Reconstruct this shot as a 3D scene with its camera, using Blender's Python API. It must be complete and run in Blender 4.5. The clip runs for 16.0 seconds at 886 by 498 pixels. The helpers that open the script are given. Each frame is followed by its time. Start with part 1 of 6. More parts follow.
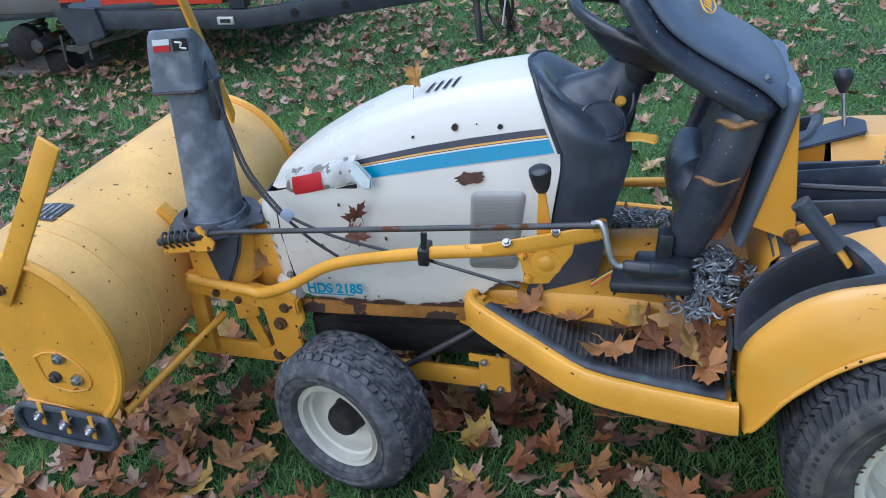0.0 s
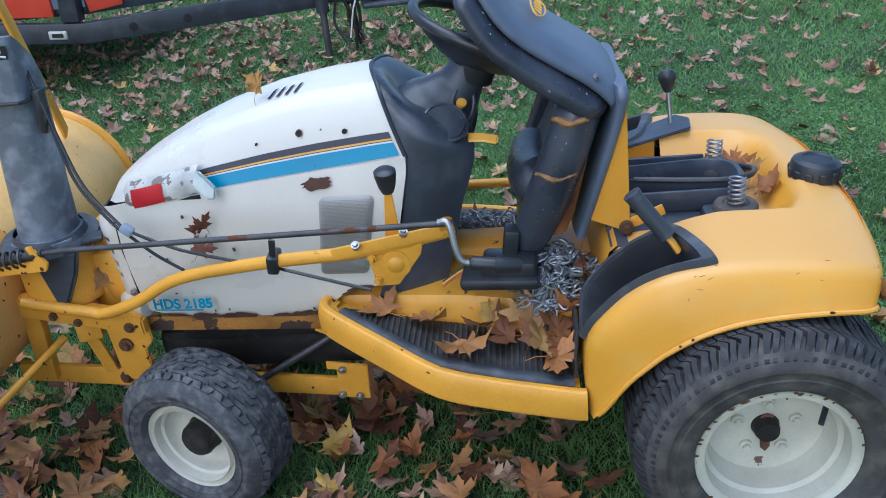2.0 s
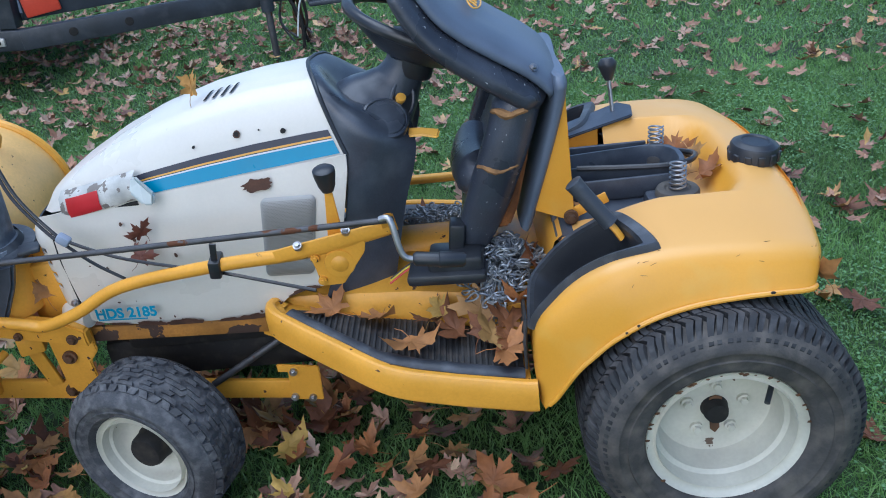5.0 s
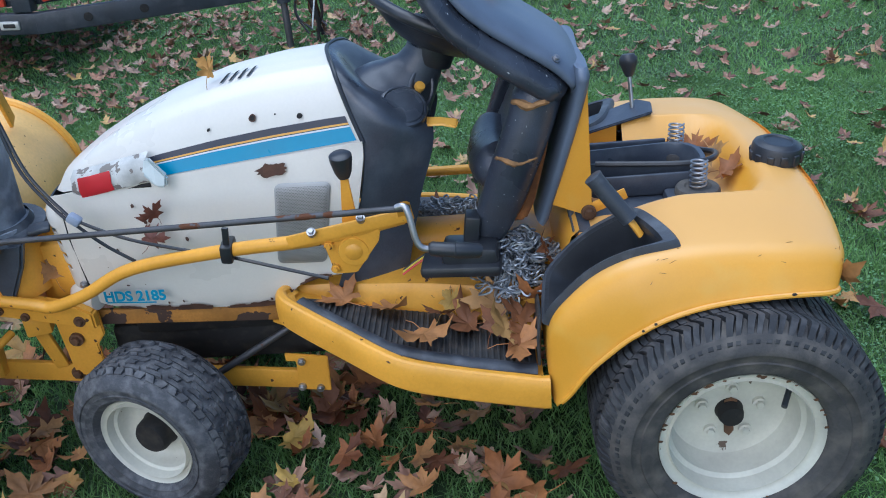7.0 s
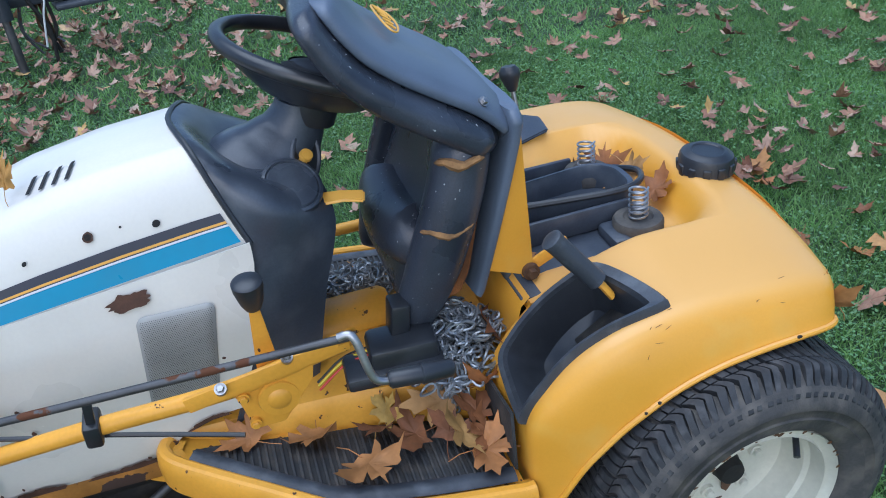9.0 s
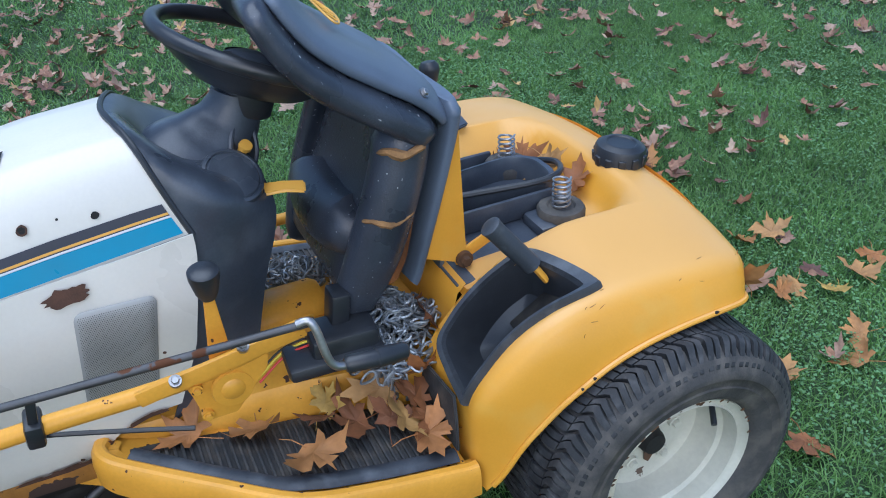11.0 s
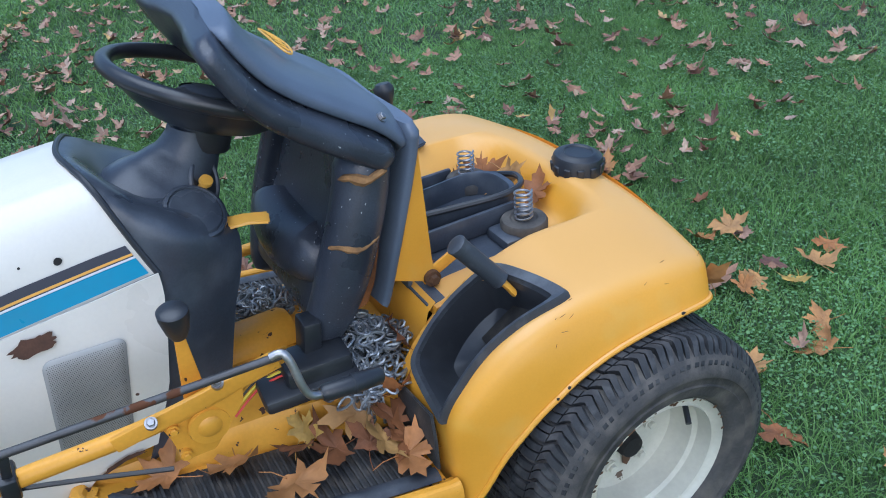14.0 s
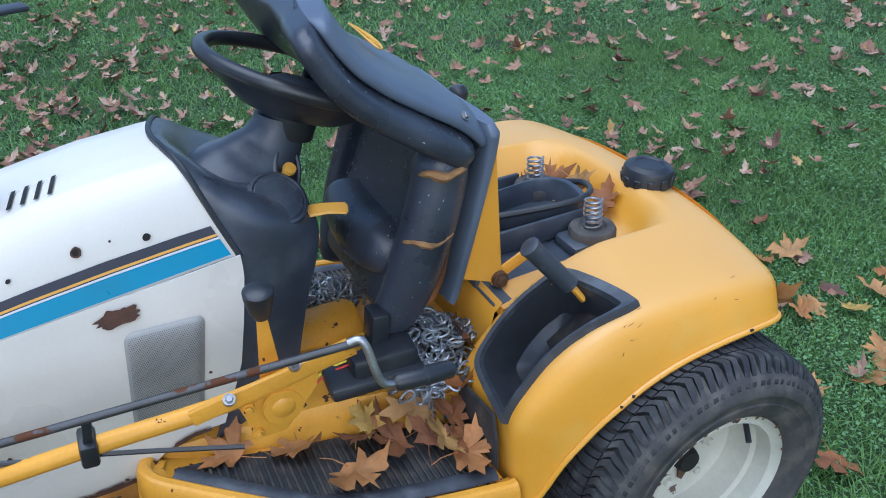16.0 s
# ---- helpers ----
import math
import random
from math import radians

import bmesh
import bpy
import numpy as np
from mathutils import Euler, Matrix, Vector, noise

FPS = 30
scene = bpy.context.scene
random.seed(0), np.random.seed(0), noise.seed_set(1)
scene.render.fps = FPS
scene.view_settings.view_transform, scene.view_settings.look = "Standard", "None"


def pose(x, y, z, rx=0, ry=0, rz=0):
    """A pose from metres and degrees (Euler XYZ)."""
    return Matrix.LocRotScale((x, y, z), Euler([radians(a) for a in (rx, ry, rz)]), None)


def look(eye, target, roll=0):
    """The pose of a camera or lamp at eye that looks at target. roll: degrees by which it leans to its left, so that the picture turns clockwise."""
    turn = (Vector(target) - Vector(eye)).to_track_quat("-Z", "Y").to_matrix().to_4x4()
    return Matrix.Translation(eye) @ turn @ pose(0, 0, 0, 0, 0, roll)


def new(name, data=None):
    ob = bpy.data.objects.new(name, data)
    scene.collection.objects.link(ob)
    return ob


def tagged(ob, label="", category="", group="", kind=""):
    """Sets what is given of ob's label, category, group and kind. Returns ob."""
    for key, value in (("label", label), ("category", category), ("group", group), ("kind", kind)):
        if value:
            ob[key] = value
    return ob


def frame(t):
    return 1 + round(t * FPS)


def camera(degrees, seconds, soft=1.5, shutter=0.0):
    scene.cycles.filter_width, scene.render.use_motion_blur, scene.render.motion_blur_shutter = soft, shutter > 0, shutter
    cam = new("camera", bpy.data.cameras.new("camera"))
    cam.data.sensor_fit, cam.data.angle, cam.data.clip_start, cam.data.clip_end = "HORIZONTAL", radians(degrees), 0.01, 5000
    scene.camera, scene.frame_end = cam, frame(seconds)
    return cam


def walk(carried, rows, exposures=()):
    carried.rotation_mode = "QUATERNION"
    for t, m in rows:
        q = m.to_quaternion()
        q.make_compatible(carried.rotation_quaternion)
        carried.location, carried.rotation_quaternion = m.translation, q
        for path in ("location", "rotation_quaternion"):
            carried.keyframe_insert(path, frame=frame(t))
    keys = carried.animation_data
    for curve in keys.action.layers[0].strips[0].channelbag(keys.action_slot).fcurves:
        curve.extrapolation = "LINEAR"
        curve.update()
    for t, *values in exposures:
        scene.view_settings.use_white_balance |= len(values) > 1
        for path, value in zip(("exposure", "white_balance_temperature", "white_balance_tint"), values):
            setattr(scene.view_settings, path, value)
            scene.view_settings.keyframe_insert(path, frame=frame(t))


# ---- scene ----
cam = camera(55.4, 16.0, soft=1.0)
PATH = [
    (0, (-0.485, -1.88, 1.527), (-1.003, -0.187, 0.597), -8.1),
    (0.5, (-0.478, -1.895, 1.517), (-1.046, -0.21, 0.602), -7.5),
    (1, (-0.457, -1.894, 1.503), (-0.821, -0.183, 0.533), -6.6),
    (1.5, (-0.45, -1.886, 1.501), (-0.701, -0.151, 0.539), -6.8),
    (2, (-0.456, -1.891, 1.503), (-0.657, -0.134, 0.569), -6.1),
    (2.5, (-0.458, -1.892, 1.505), (-0.649, -0.129, 0.58), -5.3),
    (3, (-0.46, -1.888, 1.504), (-0.632, -0.126, 0.574), -5.2),
    (3.5, (-0.458, -1.879, 1.5), (-0.634, -0.13, 0.545), -5.5),
    (4, (-0.462, -1.869, 1.499), (-0.599, -0.128, 0.524), -5.5),
    (4.5, (-0.431, -1.874, 1.496), (-0.554, -0.131, 0.524), -6.7),
    (4.7, (-0.42, -1.878, 1.495), (-0.534, -0.123, 0.543), -7.2),
    (6.8, (-0.42, -1.881, 1.488), (-0.541, -0.131, 0.528), -5.8),
    (7, (-0.443, -1.864, 1.468), (-0.569, -0.11, 0.516), -5.6),
    (7.5, (-0.5, -1.716, 1.458), (-0.595, 0.033, 0.492), -6.6),
    (8, (-0.542, -1.479, 1.464), (-0.574, 0.262, 0.479), -7.5),
    (8.5, (-0.576, -1.409, 1.476), (-0.353, 0.286, 0.438), -5.1),
    (9, (-0.691, -1.395, 1.508), (-0.291, 0.249, 0.441), -7.2),
    (9.5, (-0.763, -1.4, 1.509), (-0.237, 0.189, 0.414), -7.1),
    (9.7, (-0.787, -1.394, 1.507), (-0.208, 0.178, 0.413), -6.6),
    (11.8, (-0.815, -1.393, 1.517), (-0.131, 0.143, 0.434), -2.7),
    (12, (-0.815, -1.404, 1.515), (-0.141, 0.137, 0.434), -3.1),
    (12.5, (-0.844, -1.409, 1.523), (-0.146, 0.117, 0.435), -3.7),
    (13, (-0.841, -1.39, 1.524), (-0.107, 0.131, 0.453), -3.8),
    (13.5, (-0.829, -1.382, 1.527), (-0.084, 0.136, 0.46), -4.9),
    (14, (-0.817, -1.393, 1.53), (-0.055, 0.12, 0.467), -5.3),
    (14.5, (-0.821, -1.387, 1.529), (-0.057, 0.129, 0.471), -5.3),
    (15, (-0.832, -1.384, 1.522), (-0.071, 0.134, 0.466), -4.2),
    (15.5, (-0.843, -1.392, 1.521), (-0.078, 0.129, 0.472), -3.6),
    (16, (-0.887, -1.383, 1.526), (-0.192, 0.179, 0.488), -3.1),
]
walk(cam, [(t, look(eye, target, roll)) for t, eye, target, roll in PATH], exposures=[(0.0, 0.45, 5200, 8), (16.0, 0.45, 5200, 8)])

# ---- world and light ----
world = bpy.data.worlds.new("sky")
scene.world = world
world.use_nodes = True
wn, wl = world.node_tree.nodes, world.node_tree.links
sky = wn.new("ShaderNodeTexSky")
sky.sky_type, sky.sun_disc = "NISHITA", False
SUN_ELEV, SUN_TURN = radians(38), radians(200)
sky.sun_elevation, sky.sun_rotation = SUN_ELEV, SUN_TURN
sky.air_density, sky.dust_density = 1.0, 2.0
wl.new(sky.outputs[0], wn["Background"].inputs[0])
wn["Background"].inputs[1].default_value = 0.125
sun_data = bpy.data.lights.new("sun", "SUN")
sun_data.energy, sun_data.angle, sun_data.color = 2.0, radians(60), (1.0, 0.985, 0.96)
sun = new("sun", sun_data)
sun.matrix_world = look((-0.9, 1.0, 6), (0, 0.4, 0))


# ---- materials ----
def mat(name, base, rough=0.5, metal=0.0, vary=0.15, scale=6.0, fine=80.0, bump=0.1, spots=None, spot_scale=9.0, spot_at=0.66, coat=0.0, island=0.0, per_object=0.0, dust=None, dust_at=0.6):
    """A worn surface: broad and fine variation of the base colour, relief, and chips or stains of a second colour."""
    m = bpy.data.materials.new(name)
    m.use_nodes = True
    n, l = m.node_tree.nodes, m.node_tree.links
    b = n["Principled BSDF"]
    b.inputs["Metallic"].default_value = metal
    b.inputs["Coat Weight"].default_value = coat
    co = n.new("ShaderNodeTexCoord")
    src = co.outputs["Object"]

    def noise_tex(sc, detail=4.0):
        t = n.new("ShaderNodeTexNoise")
        t.inputs["Scale"].default_value, t.inputs["Detail"].default_value = sc, detail
        l.new(src, t.inputs["Vector"])
        return t.outputs["Fac"]

    def mix(fac, a, c, kind="MIX"):
        x = n.new("ShaderNodeMix")
        x.data_type, x.blend_type = "RGBA", kind
        if hasattr(fac, "links"):
            l.new(fac, x.inputs[0])
        else:
            x.inputs[0].default_value = fac
        for sock, v in ((x.inputs[6], a), (x.inputs[7], c)):
            if hasattr(v, "links"):
                l.new(v, sock)
            else:
                sock.default_value = (*v, 1)
        return x.outputs[2]

    def ramp(fac, lo, hi, a=0.0, c=1.0):
        r = n.new("ShaderNodeMapRange")
        r.inputs[1].default_value, r.inputs[2].default_value, r.inputs[3].default_value, r.inputs[4].default_value = lo, hi, a, c
        l.new(fac, r.inputs[0])
        return r.outputs[0]

    big, small = noise_tex(scale), noise_tex(fine, 6.0)
    dark = tuple(v * (1 - vary) for v in base)
    light = tuple(min(1, v * (1 + vary * 0.7)) for v in base)
    col = mix(ramp(big, 0.3, 0.7), dark, light)
    col = mix(ramp(small, 0.35, 0.7, 0.0, vary), col, tuple(v * 0.55 for v in base))
    if dust is not None:
        col = mix(ramp(noise_tex(scale * 2.3, 8.0), dust_at - 0.12, dust_at + 0.12, 0.0, 0.7), col, dust)
    if island:
        g = n.new("ShaderNodeNewGeometry")
        col = mix(ramp(g.outputs["Random Per Island"], 0, 1, 0, island), col, tuple(v * 0.4 for v in base))
    if per_object:
        g = n.new("ShaderNodeObjectInfo")
        col = mix(ramp(g.outputs["Random"], 0, 1, 0, per_object), col, tuple(v * 0.35 for v in base))
    rg = ramp(big, 0.3, 0.7, max(0.03, rough - 0.08), min(1, rough + 0.1))
    if spots is not None:
        s = ramp(noise_tex(spot_scale, 9.0), spot_at, spot_at + 0.012)
        col = mix(s, col, spots)
        x = n.new("ShaderNodeMix")
        l.new(s, x.inputs[0]), l.new(rg, x.inputs[2])
        x.inputs[3].default_value = 0.85
        rg = x.outputs[0]
    l.new(col, b.inputs["Base Color"]), l.new(rg, b.inputs["Roughness"])
    if bump:
        bp = n.new("ShaderNodeBump")
        bp.inputs["Strength"].default_value, bp.inputs["Distance"].default_value = bump, 0.002
        l.new(small, bp.inputs["Height"]), l.new(bp.outputs[0], b.inputs["Normal"])
    return m


RUST = (0.075, 0.035, 0.022)
YELLOW = mat("yellow_paint", (0.79, 0.385, 0.038), 0.38, vary=0.16, scale=6, fine=150, bump=0.06, spots=RUST, spot_scale=42, spot_at=0.682)
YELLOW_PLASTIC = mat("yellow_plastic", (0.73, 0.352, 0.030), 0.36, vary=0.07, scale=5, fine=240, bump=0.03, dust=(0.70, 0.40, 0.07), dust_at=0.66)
# the deck's plastic: sky reflection and chalky sun fading painted into upward faces
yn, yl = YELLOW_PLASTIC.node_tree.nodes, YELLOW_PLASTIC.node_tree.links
geo, split, up, sky_pale = yn.new("ShaderNodeNewGeometry"), yn.new("ShaderNodeSeparateXYZ"), yn.new("ShaderNodeMapRange"), yn.new("ShaderNodeMix")
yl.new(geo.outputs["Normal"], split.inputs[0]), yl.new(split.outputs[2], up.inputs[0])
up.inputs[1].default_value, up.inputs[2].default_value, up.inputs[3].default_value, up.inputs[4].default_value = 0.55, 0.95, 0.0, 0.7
sky_pale.data_type = "RGBA"
yl.new(up.outputs[0], sky_pale.inputs[0])
yl.new(yn["Principled BSDF"].inputs["Base Color"].links[0].from_socket, sky_pale.inputs[6])
sky_pale.inputs[7].default_value = (0.70, 0.405, 0.135, 1)
yl.new(sky_pale.outputs[2], yn["Principled BSDF"].inputs["Base Color"])
YELLOW_FADED = mat("faded_yellow_paint", (0.82, 0.50, 0.155), 0.40, vary=0.20, scale=5, fine=120, bump=0.06, spots=RUST, spot_scale=48, spot_at=0.685)
WHITE = mat("white_paint", (0.71, 0.68, 0.61), 0.30, vary=0.06, scale=5, fine=160, bump=0.03, spots=(0.09, 0.05, 0.045), spot_scale=13, spot_at=0.745, coat=0.08)
RIM = mat("cream_rim_paint", (0.60, 0.59, 0.50), 0.42, vary=0.14, scale=9, fine=120, bump=0.06, spots=(0.12, 0.085, 0.06), spot_scale=26, spot_at=0.70)
RUSTY = mat("rust", (0.10, 0.05, 0.032), 0.85, vary=0.4, scale=40, fine=300, bump=0.4)
DIRTY_YELLOW = mat("dirty_yellow_paint", (0.42, 0.19, 0.03), 0.7, vary=0.4, scale=12, fine=150, bump=0.3, spots=(0.06, 0.035, 0.025), spot_scale=16, spot_at=0.56)
BROWN_RUST = mat("rusty_steel", (0.13, 0.065, 0.03), 0.75, vary=0.5, scale=14, fine=200, bump=0.3)
BLACK = mat("black_plastic", (0.026, 0.029, 0.035), 0.36, vary=0.3, scale=8, fine=350, bump=0.12, dust=(0.045, 0.049, 0.055), dust_at=0.66)
BLACK_GREY = mat("weathered_black_plastic", (0.052, 0.063, 0.085), 0.34, vary=0.35, scale=6, fine=220, bump=0.14, dust=(0.10, 0.115, 0.14), dust_at=0.60)
CHUTE = mat("scuffed_grey_plastic", (0.135, 0.158, 0.195), 0.5, vary=0.3, scale=9, fine=160, bump=0.12, dust=(0.33, 0.37, 0.42), dust_at=0.58)
BEZEL = mat("scuffed_dark_bezel", (0.050, 0.058, 0.072), 0.5, vary=0.3, scale=9, fine=260, bump=0.2, dust=(0.13, 0.145, 0.165), dust_at=0.60)
VINYL = mat("black_vinyl", (0.046, 0.054, 0.073), 0.30, vary=0.45, scale=9, fine=300, bump=0.3, spots=(0.42, 0.44, 0.45), spot_scale=140, spot_at=0.695)
SHELL = mat("dark_grey_seat_shell", (0.115, 0.145, 0.20), 0.45, vary=0.25, scale=7, fine=380, bump=0.15)
RUBBER = mat("dry_rubber", (0.060, 0.058, 0.057), 0.8, vary=0.35, scale=10, fine=160, bump=0.5, dust=(0.135, 0.122, 0.104), dust_at=0.56)
FRONT_TREAD = mat("scuffed_grey_rubber", (0.060, 0.064, 0.073), 0.75, vary=0.4, scale=18, fine=260, bump=0.7, dust=(0.155, 0.158, 0.165), dust_at=0.56)
TREAD = mat("tread_rubber", (0.027, 0.029, 0.033), 0.7, vary=0.3, scale=14, fine=200, bump=0.3, dust=(0.095, 0.094, 0.095), dust_at=0.6)
MAT_RUBBER = mat("rubber_mat", (0.035, 0.036, 0.038), 0.7, vary=0.3, scale=12, fine=200, bump=0.3, dust=(0.10, 0.085, 0.07), dust_at=0.58)
STEEL = mat("dull_steel", (0.42, 0.42, 0.43), 0.38, 0.9, vary=0.25, scale=20, fine=200, bump=0.1)
ZINC = mat("zinc_chain", (0.36, 0.385, 0.41), 0.40, 0.6, vary=0.35, scale=30, fine=220, bump=0.1)
DARK_STEEL = mat("dark_steel", (0.10, 0.10, 0.105), 0.5, 0.6, vary=0.3, scale=16, fine=200, bump=0.15, spots=(0.14, 0.06, 0.03), spot_scale=11, spot_at=0.60)
BLUE = mat("blue_decal", (0.008, 0.25, 0.43), 0.35, vary=0.08, scale=8, bump=0.0)
NAVY = mat("dark_decal", (0.03, 0.034, 0.055), 0.4, vary=0.15, scale=8, bump=0.0)
GOLD = mat("gold_decal", (0.75, 0.40, 0.06), 0.4, vary=0.08, bump=0.0)
PALE = mat("pale_decal", (0.72, 0.75, 0.76), 0.4, vary=0.05, bump=0.0)
RED_TAPE = mat("red_tape", (0.55, 0.025, 0.035), 0.35, vary=0.15, scale=20, bump=0.05)
SILVER_TAPE = mat("weathered_silver_tape", (0.55, 0.55, 0.52), 0.6, vary=0.3, scale=25, fine=200, bump=0.3, spots=(0.2, 0.18, 0.16), spot_scale=40, spot_at=0.56)
LENS = mat("cloudy_lens", (0.50, 0.555, 0.55), 0.2, vary=0.15, scale=20, bump=0.05, coat=0.5)
FOAM_DARK = mat("rotten_foam", (0.21, 0.080, 0.022), 0.95, vary=0.6, scale=30, fine=250, bump=0.5)
FOAM = mat("torn_foam", (0.33, 0.18, 0.07), 0.95, vary=0.5, scale=40, fine=250, bump=0.5)
MESH_GREY = mat("grey_grille", (0.36, 0.36, 0.345), 0.55, 0.3, vary=0.1, scale=20, bump=0.1)
SOIL = mat("mossy_soil", (0.040, 0.074, 0.027), 0.95, vary=0.5, scale=3, fine=30, bump=0.8)
CHASSIS = mat("grimy_chassis", (0.012, 0.0115, 0.011), 0.75, vary=0.4, scale=15, fine=150, bump=0.3, dust=(0.045, 0.037, 0.028), dust_at=0.62)


# ---- mesh helpers ----
def root(name, place, label, category, group="", kind=""):
    ob = new(name)
    ob.empty_display_size = 0.1
    ob.matrix_basis = Matrix.Translation(place)
    return tagged(ob, label, category, group, kind)


def smooth(me, angle=40):
    me.polygons.foreach_set("use_smooth", [True] * len(me.polygons))
    me.set_sharp_from_angle(angle=radians(angle))
    return me


def mesh_of(name, bm, material, angle=40):
    me = bpy.data.meshes.new(name)
    bmesh.ops.recalc_face_normals(bm, faces=bm.faces)
    bm.to_mesh(me)
    bm.free()
    for m in material if isinstance(material, (list, tuple)) else (material,):
        me.materials.append(m)
    return smooth(me, angle)


def part(name, bm, material, parent, label="", angle=40):
    """One mesh, given in world metres, as a part of parent."""
    ob = new(name, mesh_of(name, bm, material, angle))
    ob.parent = parent
    bpy.context.view_layer.update()
    ob.matrix_parent_inverse = parent.matrix_world.inverted()
    return tagged(ob, label)


def thing(name, bm, material, label, category, group="", kind="", angle=40):
    return tagged(new(name, mesh_of(name, bm, material, angle)), label, category, group, kind)


def smooth_line(points, steps=6):
    """A Catmull-Rom line through the points."""
    pts = [Vector(p) for p in points]
    pts = [pts[0] * 2 - pts[1], *pts, pts[-1] * 2 - pts[-2]]
    out = []
    for a, b, c, d in zip(pts, pts[1:], pts[2:], pts[3:]):
        for k in range(steps):
            t = k / steps
            out.append(0.5 * (2 * b + (c - a) * t + (2 * a - 5 * b + 4 * c - d) * t * t + (3 * b - a - 3 * c + d) * t**3))
    return [*out, pts[-2]]


def loft(rings, closed=True, caps=True, bm=None):
    """Skin over rings of the same number of points."""
    bm = bm or bmesh.new()
    vs = [[bm.verts.new(p) for p in ring] for ring in rings]
    n = len(vs[0])
    for a, b in zip(vs, vs[1:]):
        for i in range(n if closed else n - 1):
            j = (i + 1) % n
            bm.faces.new((a[i], a[j], b[j], b[i]))
    if caps and closed:
        bm.faces.new(vs[0][::-1]), bm.faces.new(vs[-1])
    return bm


def tube(points, r, seg=10, bm=None, flat=1.0, caps=True):
    """A round bar along the points; r may be one radius or one for each point."""
    pts = [Vector(p) for p in points]
    rs = r if isinstance(r, (list, tuple)) else [r] * len(pts)
    side = None
    rings = []
    for i, p in enumerate(pts):
        d = (pts[min(i + 1, len(pts) - 1)] - pts[max(i - 1, 0)]).normalized()
        if side is None:
            side = d.cross(Vector((0, 0, 1)) if abs(d.z) < 0.9 else Vector((1, 0, 0))).normalized()
        side = (side - d * side.dot(d)).normalized()
        up = side.cross(d)
        rings.append([p + rs[i] * (math.cos(a) * side + flat * math.sin(a) * up) for a in (math.tau * k / seg for k in range(seg))])
    return loft(rings, True, caps, bm)


def spin(profile, centre, axis, seg=32, bm=None, closed=False):
    """A turned body: profile of (radius, along) about the axis through centre."""
    bm = bm or bmesh.new()
    q = Vector((0, 0, 1)).rotation_difference(Vector(axis).normalized())
    rings = []
    for k in range(seg):
        a = math.tau * k / seg
        rings.append([bm.verts.new(Vector(centre) + q @ Vector((r * math.cos(a), r * math.sin(a), h))) for r, h in profile])
    n = len(profile)
    for k in range(seg):
        a, b = rings[k], rings[(k + 1) % seg]
        for i in range(n if closed else n - 1):
            j = (i + 1) % n
            bm.faces.new((a[i], a[j], b[j], b[i]))
    bmesh.ops.remove_doubles(bm, verts=bm.verts, dist=1e-5)
    return bm


def block(size, m=None, bevel=0.004, bm=None, segments=2):
    """A box of that size with rounded edges at the pose m."""
    own = bmesh.new()
    bmesh.ops.create_cube(own, size=1.0, matrix=Matrix.Diagonal((*size, 1)))
    if bevel:
        bmesh.ops.bevel(own, geom=own.edges[:], offset=min(bevel, min(size) * 0.45), segments=segments, affect="EDGES", profile=0.5)
    bmesh.ops.transform(own, matrix=m or Matrix(), verts=own.verts)
    if bm is None:
        return own
    me = bpy.data.meshes.new("tmp")
    own.to_mesh(me)
    own.free()
    bm.from_mesh(me)
    bpy.data.meshes.remove(me)
    return bm


def bar(a, b, width, height, bevel=0.004, bm=None, turn=0.0):
    """A flat or square bar from a to b."""
    a, b = Vector(a), Vector(b)
    d = b - a
    x = d.normalized()
    y = Vector((0, 0, 1)).cross(x)
    y = y.normalized() if y.length > 1e-4 else Vector((0, 1, 0))
    z = x.cross(y)
    m = Matrix.Translation((a + b) / 2) @ Matrix((x, y, z)).transposed().to_4x4() @ pose(0, 0, 0, turn)
    return block((d.length, width, height), m, bevel, bm)


def sheet(points, depth, bevel=0.003, bm=None):
    """A plate: the outline of points, thickened by the vector depth, with rounded edges."""
    own = bmesh.new()
    f = own.faces.new([own.verts.new(p) for p in points])
    r = bmesh.ops.extrude_face_region(own, geom=[f])
    bmesh.ops.translate(own, vec=depth, verts=[v for v in r["geom"] if isinstance(v, bmesh.types.BMVert)])
    if bevel:
        bmesh.ops.recalc_face_normals(own, faces=own.faces)
        bmesh.ops.bevel(own, geom=own.edges[:], offset=bevel, segments=2, affect="EDGES")
    if bm is None:
        return own
    me = bpy.data.meshes.new("tmp")
    own.to_mesh(me)
    own.free()
    bm.from_mesh(me)
    bpy.data.meshes.remove(me)
    return bm


def thicken(bm, depth):
    """Give a skin a thickness."""
    bmesh.ops.recalc_face_normals(bm, faces=bm.faces)
    bmesh.ops.solidify(bm, geom=bm.faces[:], thickness=depth)
    return bm


def bolt(name, place, axis, r, parent, material=STEEL, label=""):
    """A hexagon head on a washer."""
    bm = spin([(0, 0.006), (r * 1.5, 0.006), (r * 1.5, -0.004), (0, -0.004)], place, axis, 20)
    d = Vector(axis).normalized()
    spin([(0, r * 0.9), (r * 0.85, r * 0.9), (r, r * 0.7), (r, 0.0)], Vector(place) + d * 0.006, axis, 6, bm)
    return part(name, bm, material, parent, label, 30)


def interp(x, pairs):
    return float(np.interp(x, [p[0] for p in pairs], [p[1] for p in pairs]))

